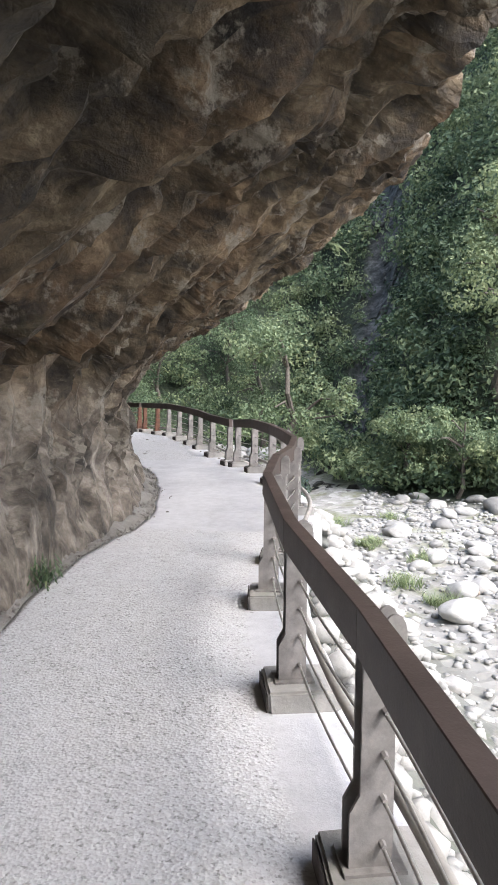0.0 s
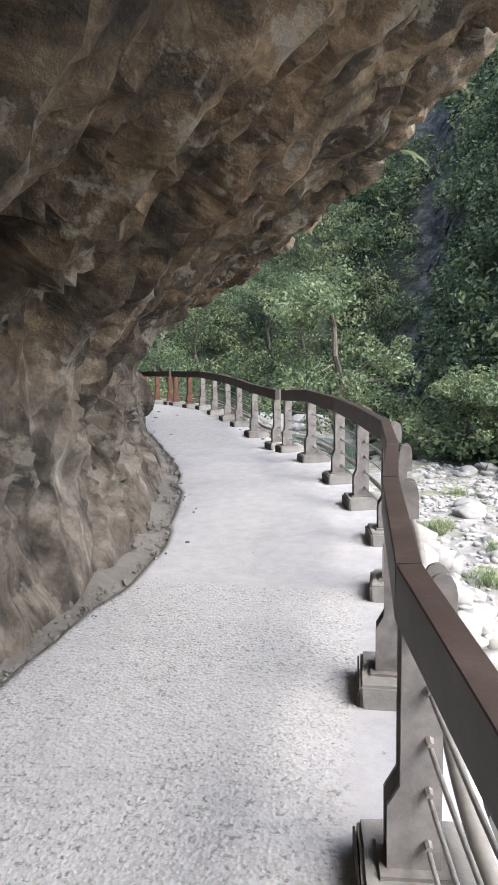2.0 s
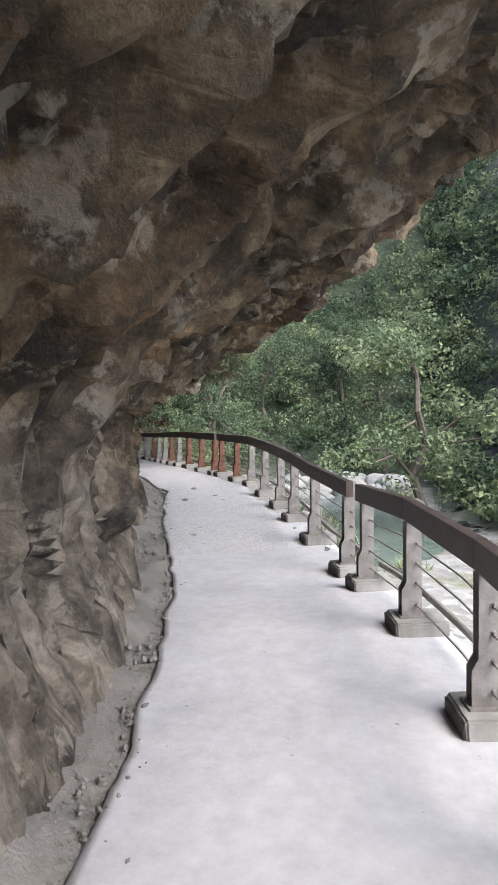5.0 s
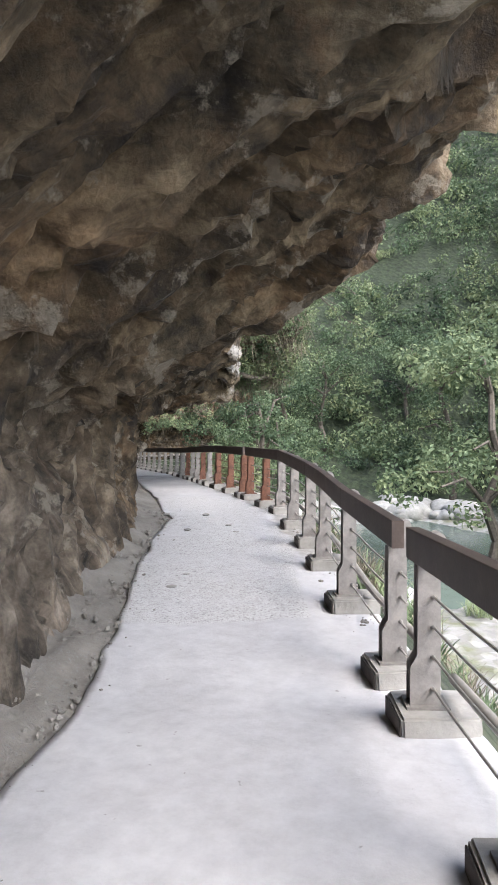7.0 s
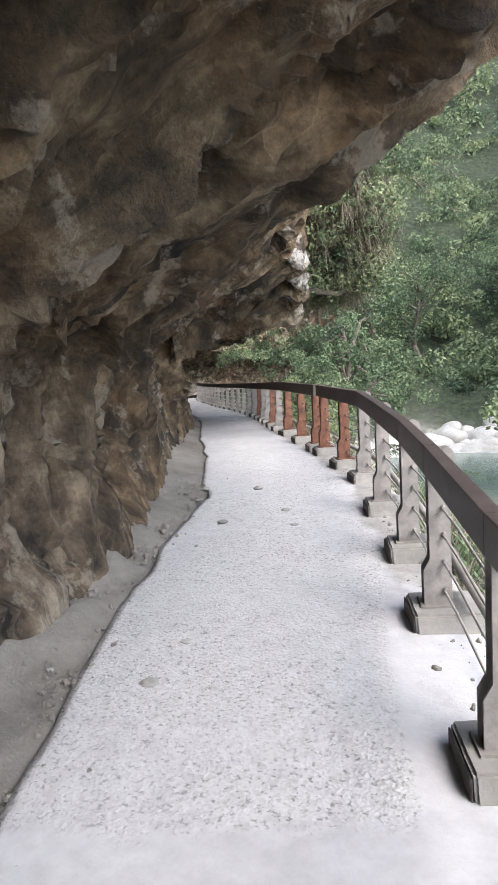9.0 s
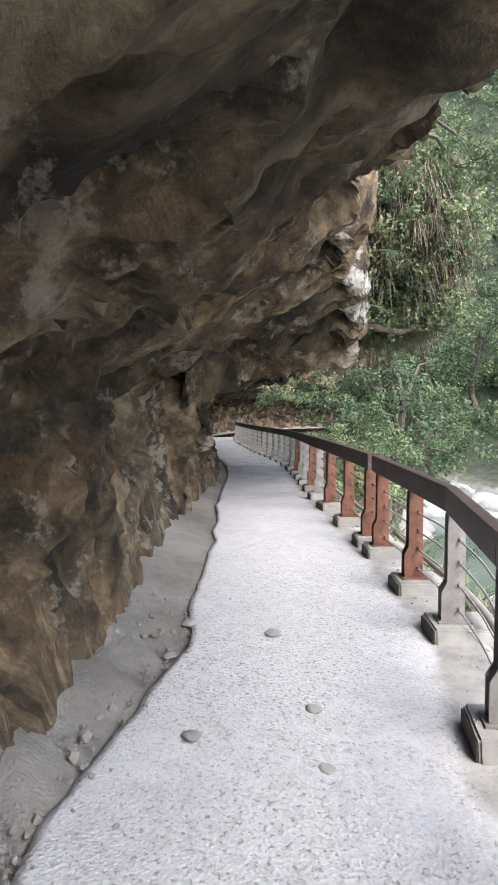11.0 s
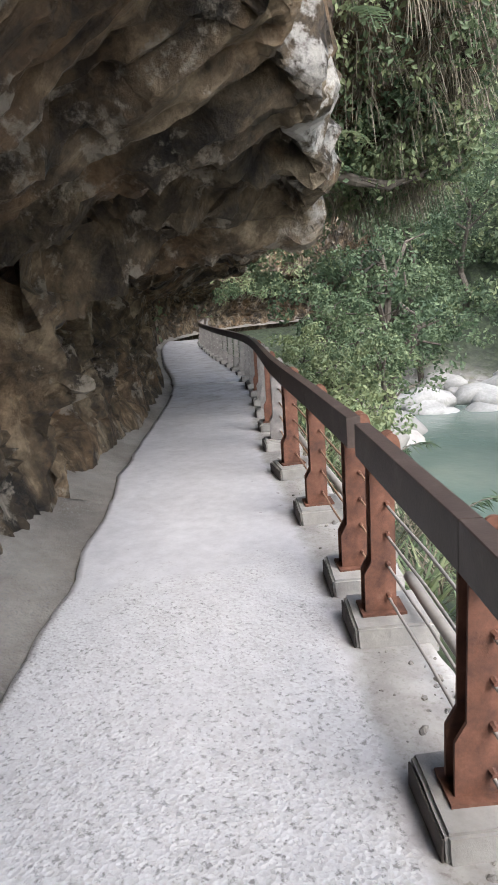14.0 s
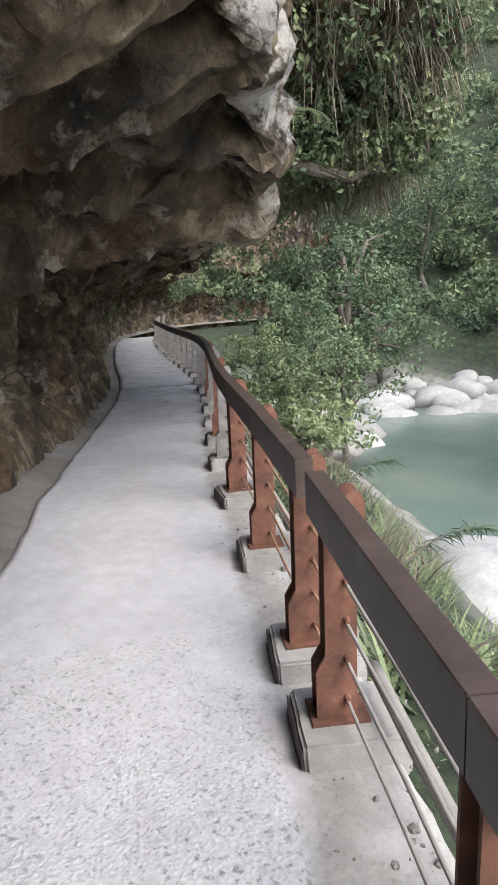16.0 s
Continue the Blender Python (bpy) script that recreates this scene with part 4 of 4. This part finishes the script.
def build_hanging():
    rng = random.Random(8)
    roots, tones, cs = [], [], []
    so = station(24.0, 900)
    core, turn = place(so, 1.7, 4.55), Matrix.Rotation(heading(so), 3, "Z")

    def on_outcrop(out):
        """A place on the outcrop's outer side, towards the path's start or the river."""
        while True:
            d = Vector((rng.gauss(0, 1), rng.gauss(0, 1), rng.gauss(0, 1))).normalized()
            if d.x < 0.3 and d.y < 0.75 and d.z < 0.85:
                return core + turn @ Vector((d.x * 2.4 * out, d.y * 1.35 * out, d.z * 1.65 * out))

    for _ in range(230):
        roots.append(tuple(on_outcrop(1.06)))
        tones.append(rng.uniform(0.3, 1))
    ob = blades("hanging_grass", roots, 0.55, 0.010, DRY, tones, 1.0, 28, 3)
    tagged(ob, "pale dry grass hanging from the cliff", "grass", kind="stuff")
    for _ in range(400):
        cs.append(tuple(on_outcrop(rng.uniform(1.0, 1.2))))
    for _ in range(260):
        y = rng.uniform(24.5, 34.0)
        cs.append(tuple(place(station(y, 1000), rng.uniform(0.2, 1.7), rng.uniform(1.7, 4.6))))
    for _ in range(70):
        cs.append(tuple(place(station(22.6, 900) + rng.uniform(-0.25, 0.25), rng.uniform(0.7, 2.7), 2.85 + rng.uniform(-0.15, 0.5))))
    ob = leaf_cloud("creeper", cs, [rng.uniform(0.12, 0.32) for _ in cs], 50, 0.08, LEAF, [rng.uniform(0.35, 1.0) for _ in cs])
    tagged(ob, "green creeper leaves covering the cliff edge", "creeper", kind="stuff")
    # outcrop that carries the growth
    bm = bmesh.new()
    bmesh.ops.create_icosphere(bm, subdivisions=5, radius=1)
    c = place(station(24.0, 900), 1.7, 4.55)
    h = heading(station(24.0, 900))
    for v in bm.verts:
        q = Vector((v.co.x * 2.4, v.co.y * 1.35, v.co.z * 1.65))
        q += v.normal * 0.35 * noise.fractal(q * 0.9, 1, 2, 5)
        v.co = Matrix.Rotation(h, 3, "Z") @ q
    me = bpy.data.meshes.new("rock_outcrop")
    bm.to_mesh(me)
    bm.free()
    me.materials.append(ROCK)
    for f in me.polygons:
        f.use_smooth = True
    rk = new("rock_outcrop", me)
    rk.location = c
    tagged(rk, "overgrown brown rock outcrop beside the overhang", "rock", kind="structure")
    # added limb in place of the ledge's dark drooping underside, soil and roots
    bm = bmesh.new()
    pts = [place(station(22.6, 900), u, z) for u, z in ((0.95, 2.82), (1.2, 2.72), (1.6, 2.68), (2.0, 2.72), (2.35, 2.85), (2.6, 3.15))]
    pts = [p + Vector((rng.gauss(0, 1), rng.gauss(0, 1), rng.gauss(0, 1))) * 0.03 for p in pts]
    limb(bm, pts, 0.07, 0.03, 9)
    me = bpy.data.meshes.new("branch")
    bm.to_mesh(me)
    bm.free()
    me.materials.append(BARK)
    tagged(new("branch", me), "mossy brown bent limb standing in for the ledge's dark drooping edge", "branch")


build_hanging()


def bough(start, end, sag, tone, seed):
    """A thin bough leaning out from the cliff top, with twigs and leaf sprays."""
    rng = random.Random(seed)
    root = new("bough")
    root.location = start
    d = end - start
    pts = [d * t + Vector((0, 0, sag * 4 * t * (1 - t))) + Vector((rng.gauss(0, 1), rng.gauss(0, 1), rng.gauss(0, 1))) * 0.05 for t in np.linspace(0, 1, 8)]
    bm = bmesh.new()
    limb(bm, pts, 0.035, 0.008, 6)
    cs = []
    for k in range(16):
        p = pts[rng.randint(2, 7)]
        e = p + Vector((rng.gauss(0, 0.45), rng.gauss(0, 0.45), rng.uniform(-0.55, 0.3)))
        limb(bm, [p, (p + e) / 2 + Vector((0, 0, 0.06)), e], 0.009, 0.003, 5)
        cs += [e, (p + e) / 2]
    me = bpy.data.meshes.new("stem")
    bm.to_mesh(me)
    bm.free()
    me.materials.append(BARK)
    new("stem", me).parent = root
    leaf_cloud("leaves", cs, [rng.uniform(0.12, 0.26) for _ in cs], 34, 0.1, LEAF, [tone + rng.gauss(0, 0.12) for _ in cs], aspect=0.4).parent = root
    tagged(root, "leafy green bough leaning out from the cliff top", "bough", group="boughs over the railing")


for k, (ya, ua, za, yb, ub, zb, tone) in enumerate(((20.5, 0.7, 4.9, 21.5, 3.4, 3.9, 0.7), (19.6, 0.5, 5.6, 20.6, 3.6, 5.2, 0.8), (21.5, 0.8, 5.8, 23.5, 4.6, 5.2, 0.6), (18.6, 0.3, 6.2, 19.6, 3.4, 6.4, 0.75))):
    bough(place(station(ya, 900), ua, za), place(station(yb, 900), ub, zb), 0.15, tone, 80 + k)


def build_bank_grass():
    rng = random.Random(4)
    roots, tones = [], []
    while len(roots) < 520:
        y = rng.uniform(14.5, 27)
        p = place(station(y, 900), 0.42 + 2.7 * rng.random() ** 1.4)
        roots.append(tuple(ground_at(p.x, p.y)))
        tones.append(rng.uniform(0.1, 1))
    ob = blades("bank_grass", roots[:260], 0.6, 0.007, DRY, tones, -0.8, 22, 5)
    tagged(ob, "tangled dry grass on the bank below the railing", "grass", kind="stuff")
    ob = blades("bank_weeds", roots[260:], 0.5, 0.014, LEAF, [0.4 + 0.5 * t for t in tones[260:]], -0.8, 20, 6)
    tagged(ob, "green weeds on the bank below the railing", "weeds", kind="stuff")


build_bank_grass()


# ---------------------------------------------------------------- stones
def stone_mesh(seed, sub=2):
    bm = bmesh.new()
    bmesh.ops.create_icosphere(bm, subdivisions=sub, radius=1)
    o = Vector((seed * 3.1, seed * 1.7, 0))
    for v in bm.verts:
        q = v.co.copy()
        v.co += v.normal * (0.32 * noise.noise(q * 1.1 + o) + 0.12 * noise.noise(q * 2.7 + o))
        v.co.z *= 0.62
    me = bpy.data.meshes.new("boulder")
    bm.to_mesh(me)
    bm.free()
    for f in me.polygons:
        f.use_smooth = True
    return me


def boulder_material():
    m, nt, b = material("boulder_stone")
    o = nt.nodes.new("ShaderNodeObjectInfo")
    c = ramp(nt, o.outputs["Random"], [(0.0, (0.2, 0.195, 0.185)), (0.6, (0.34, 0.33, 0.31)), (0.9, (0.42, 0.41, 0.39)), (1.0, (0.3, 0.215, 0.15))])
    c = mix(nt, 0.5, c, ramp(nt, noise_tex(nt, 3, 8, 0.7).outputs[0], [(0.3, (0.3, 0.3, 0.3)), (0.7, (0.7, 0.7, 0.7))]), "OVERLAY")
    nt.links.new(c, b.inputs["Base Color"])
    b.inputs["Roughness"].default_value = 0.85
    bump(nt, b, noise_tex(nt, 12, 6).outputs[0], 0.5, 0.03)
    return m


BOULDER = boulder_material()
WHITE = concrete_material("white_marble", (0.2, 0.2, 0.19), (0.38, 0.38, 0.365), 0.8)
stones = [stone_mesh(k, 3) for k in range(5)]
whites = [stone_mesh(k + 7, 3) for k in range(4)]
for me in stones:
    me.materials.append(BOULDER)
for me in whites:
    me.materials.append(WHITE)


def boulder(x, y, r, me, label, group, sink=0.25):
    g = ground_at(x, y)
    ob = new("boulder", me)
    ob.matrix_basis = Matrix.Translation(g + Vector((0, 0, r * (0.5 - sink)))) @ pose(0, 0, 0, random.uniform(-12, 12), random.uniform(-12, 12), random.uniform(0, 360)) @ Matrix.Diagonal((r * random.uniform(0.9, 1.5), r, r, 1))
    tagged(ob, label, "boulder", group=group)


rng = random.Random(12)
for k in range(90):
    t = rng.random() ** 0.8
    x, y = rng.uniform(1.5, 9), 11 + 22 * t
    if bank_distance(np.array([[x, y]]))[0] > 0.5 or curve_distance(np.array([[x, y]]))[0][0] < 3.4:
        continue
    boulder(x, y, rng.uniform(0.16, 0.42), stones[k % 5], "grey rounded river boulder among cobbles", "river boulders")
boulder(3.3, 15.6, 0.5, stones[1], "large brown rounded river boulder", "river boulders")
boulder(6.2, 29.6, 0.75, stones[2], "large brown rounded river boulder", "river boulders")
for k in range(70):
    a = rng.uniform(0, 1)
    x, y = -17.2 + 8.5 * a + rng.gauss(0, 0.9), 43.5 + 5.0 * a + rng.gauss(0, 1.5)
    boulder(x, y, rng.uniform(0.35, 1.1), whites[k % 4], "bleached white marble boulder at the pool", "white boulders", 0.3)
for x, y, r in ((-7.4, 27.6, 1.3), (-6.3, 26.9, 1.0), (-8.2, 28.9, 0.9), (-6.4, 28.4, 1.2)):
    boulder(x, y, r, whites[1], "bleached white marble boulder at the pool", "white boulders", 0.35)
for x, y, r in ((-15.2, 37.5, 1.1), (-14.6, 36.0, 0.9), (-15.9, 39.4, 1.2), (-14.2, 34.6, 0.8)):
    boulder(x, y, r, stones[3], "reddish brown rock at the water's edge", "rocks at the water", 0.1)


def build_cobbles():
    rng = np.random.default_rng(3)
    bm = bmesh.new()
    bmesh.ops.create_icosphere(bm, subdivisions=1, radius=1)
    base = np.array([v.co[:] for v in bm.verts])
    tri = np.array([[v.index for v in f.verts] for f in bm.faces])
    bm.free()
    P = np.column_stack([rng.uniform(0, 10, 9000), 8 + 26 * rng.random(9000) ** 1.2])
    P = np.vstack([P, np.column_stack([rng.uniform(-12, 0, 5000), rng.uniform(18, 36, 5000)])])
    near = np.array([tuple(place(s, u))[:2] for s, u in zip(rng.uniform(station(-1.5), station(12), 1200), 0.5 + 2.4 * rng.random(1200) ** 1.3)])
    u = curve_distance(P)[0]
    P = P[(u > 2.6) & (bank_distance(P) < 0.3)][:3200]
    P = np.vstack([P, near])
    z = terrain(P)[0]
    r = 0.045 + 0.13 * rng.random(len(P)) ** 2.5
    V = base[None] * (r[:, None, None] * rng.uniform(0.65, 1.35, (len(P), 1, 3)) * np.array([1, 1, 0.6])) * (1 + 0.15 * rng.normal(size=(len(P), len(base), 1)))
    V = V + np.column_stack([P, z + 0.02])[:, None, :]
    F = tri[None] + (np.arange(len(P)) * len(base))[:, None, None]
    ob = mesh_object("cobbles", V.reshape(-1, 3), F.reshape(-1, 3), STONE, smooth=True)
    tagged(ob, "pale grey river cobbles on the dry bed", "cobbles", kind="stuff")


build_cobbles()
for k, (x, y) in enumerate([(1.9, 17.7), (3.0, 16.4), (2.6, 20.5), (0.8, 22.0), (-0.5, 25), (1.5, 27), (-3.5, 28), (-6.5, 33.2)]):
    g = ground_at(x, y)
    ob = blades("grass_tuft", [tuple(g + Vector((random.gauss(0, 0.25), random.gauss(0, 0.25), 0))) for _ in range(12)], 0.55, 0.012, LEAF, [0.9] * 12, -0.9, 24, k)
    tagged(ob, "yellow-green grass tuft among the river stones", "grass tuft", group="tufts on the river bed")


weed = blades("weed", [(-1.02 + random.gauss(0, 0.05), 4.0 + random.gauss(0, 0.08), 0.06) for _ in range(8)], 0.16, 0.008, LEAF, [0.5] * 8, -0.9, 22, 40)
tagged(weed, "small green weed at the foot of the rock", "weed")


def pebble(x, y, r, label):
    g = curve_distance(np.array([[x, y]]))[1][0]
    ob = new("stone", stones[int(r * 100) % 5])
    ob.matrix_basis = Matrix.Translation((x, y, g + r * 0.12)) @ pose(0, 0, 0, 0, 0, 40 * x) @ Matrix.Diagonal((r, r * 0.8, r * 0.5, 1))
    tagged(ob, label, "stone", group="loose stones on the path")


for x, y, r in ((-5.2, 15.58, 0.05), (-3.9, 13.37, 0.045), (-4.0, 13.75, 0.035), (-5.65, 16.74, 0.06), (-4.6, 15.75, 0.04), (-4.4, 13.2, 0.02), (-5.9, 16.1, 0.05), (-6.2, 16.55, 0.06)):
    pebble(x, y, r, "small grey loose stone on the path")


pebble(-4.92, 16.12, 0.045, "pale blue-grey loose stone on the path")


def build_rubble():
    """Grit and chips along the foot of the rock."""
    rng = np.random.default_rng(9)
    bm = bmesh.new()
    bmesh.ops.create_icosphere(bm, subdivisions=1, radius=1)
    base = np.array([v.co[:] for v in bm.verts])
    tri = np.array([[v.index for v in f.verts] for f in bm.faces])
    bm.free()
    at = []
    for _ in range(2400):
        s = rng.uniform(station(2.0), station(18.0))
        e, f = by_y(EDGE, s), by_y(FOOT, s)
        u = f + (e - f) * rng.random() ** 0.8 + 0.12 * rng.normal() * (rng.random() < 0.2)
        back = max(0.0, 1 - (u - f + 0.5) / (e - f + 0.6))
        at.append(place(s, u, max(0.0, 0.34 * back ** 1.6 - 0.035)))
    for _ in range(900):
        s = rng.uniform(station(13.0), station(24.0, 900))
        at.append(place(s, 0.46 * rng.random() ** 0.6, 0.0))
    at = np.array([tuple(p) for p in at])
    r = 0.004 + 0.02 * rng.random(len(at)) ** 4
    V = base[None] * (r[:, None, None] * rng.uniform(0.6, 1.4, (len(at), 1, 3))) * (1 + 0.2 * rng.normal(size=(len(at), len(base), 1)))
    V = V + at[:, None, :]
    F = tri[None] + (np.arange(len(at)) * len(base))[:, None, None]
    ob = mesh_object("rubble", V.reshape(-1, 3), F.reshape(-1, 3), GUTTER, smooth=False)
    tagged(ob, "grey rock chips along the foot of the cliff", "rubble", kind="stuff")


build_rubble()


# ---------------------------------------------------------------- single plants
def fern(base, aim, length, fronds, tone, label, seed):
    """Pinnate fronds that arch out and hang."""
    rng = random.Random(seed)
    root = new("fern")
    root.location = base
    for f in range(fronds):
        V, F, T = [], [], []
        a = aim + rng.uniform(-0.7, 0.7)
        d = Vector((math.cos(a), math.sin(a), 0))
        L = length * rng.uniform(0.7, 1.1)
        side = Vector((-d.y, d.x, 0))
        rib = [d * (L * 0.75 * k / 14) + Vector((0, 0, L * (0.28 * k / 14 - 0.75 * (k / 14) ** 2))) for k in range(15)]
        for k in range(15):
            V += [tuple(rib[k] - side * L * 0.006), tuple(rib[k] + side * L * 0.006)]
        for k in range(14):
            F.append((2 * k, 2 * k + 1, 2 * k + 3, 2 * k + 2))
            T.append(tone - 0.2)
        for k in range(2, 15):
            t = k / 14
            p = rib[k]
            n = L * 0.2 * math.sin(math.pi * min(1, t * 0.9 + 0.12))
            for sg in (-1, 1):
                q = p + side * sg * n + d * n * 0.35 - Vector((0, 0, n * 0.25))
                w = d * (L * 0.02)
                i, own = len(V), 2 * k + (sg > 0)
                V += [tuple((p + q) / 2 - w * 1.3), tuple(q), tuple((p + q) / 2 + w * 1.3)]
                F.append((own, i, i + 1, i + 2))
                T.append(tone + rng.gauss(0, 0.07))
        ob = mesh_object("frond", V, F, LEAF, smooth=False, parent=root)
        at = ob.data.attributes.new("tone", "FLOAT", "FACE")
        at.data.foreach_set("value", np.clip(T, 0, 1).astype(np.float32))
    tagged(root, label, "fern", group="ferns on the cliff")


fern(Vector((-7.75, 21.55, 2.75)), -0.6, 0.42, 5, 0.85, "pale green fern hanging from the cliff edge", 2)
fern(Vector((0.15, 13.1, 4.42)), -0.4, 0.6, 6, 1.0, "yellowing fern hanging from the rock lip", 3)
fern(Vector((-7.2, 20.9, 3.3)), -0.4, 0.45, 5, 0.6, "green fern hanging from the cliff edge", 4)


def sprig(base, aim, length, label, seed):
    """An arching cane with narrow drooping leaves."""
    rng = random.Random(seed)
    root = new("cane")
    root.location = base
    d = Vector((math.cos(aim), math.sin(aim), 0))
    pts = [d * (length * 0.8 * t) + Vector((0, 0, length * (0.85 * t - 0.6 * t * t))) for t in (0, 0.2, 0.4, 0.6, 0.8, 1.0)]
    bm = bmesh.new()
    limb(bm, pts, 0.009, 0.003, 6)
    me = bpy.data.meshes.new("stem")
    bm.to_mesh(me)
    bm.free()
    me.materials.append(BARK)
    new("stem", me).parent = root
    V, F = [], []
    for k in range(70):
        t = rng.uniform(0.3, 1)
        p = d * (length * 0.8 * t) + Vector((0, 0, length * (0.85 * t - 0.6 * t * t)))
        a = aim + rng.gauss(0, 1.1)
        e = Vector((math.cos(a), math.sin(a), rng.uniform(-0.7, 0.25))).normalized() * rng.uniform(0.09, 0.17)
        w = e.cross(Vector((0, 0, 1))).normalized() * 0.011
        i = len(V)
        V += [tuple(p), tuple(p + e * 0.4 - w), tuple(p + e - Vector((0, 0, 0.02))), tuple(p + e * 0.4 + w)]
        F.append((i, i + 1, i + 2, i + 3))
    lv = mesh_object("leaves", V, F, LEAF, smooth=False, parent=root)
    at = lv.data.attributes.new("tone", "FLOAT", "FACE")
    at.data.foreach_set("value", np.full(len(F), 0.3, np.float32))
    tagged(root, label, "bamboo", group="canes on the bank")


for k, (u, y, aim, L) in enumerate(((0.9, 19.6, 0.6, 1.3), (1.1, 20.6, 0.9, 1.2), (0.8, 18.6, 0.3, 1.0), (1.0, 21.6, 1.2, 1.2), (1.2, 19.0, 0.2, 1.4))):
    p = place(station(y, 900), u)
    sprig(ground_at(p.x, p.y), aim, L, "thin bamboo cane with narrow drooping leaves", 30 + k)
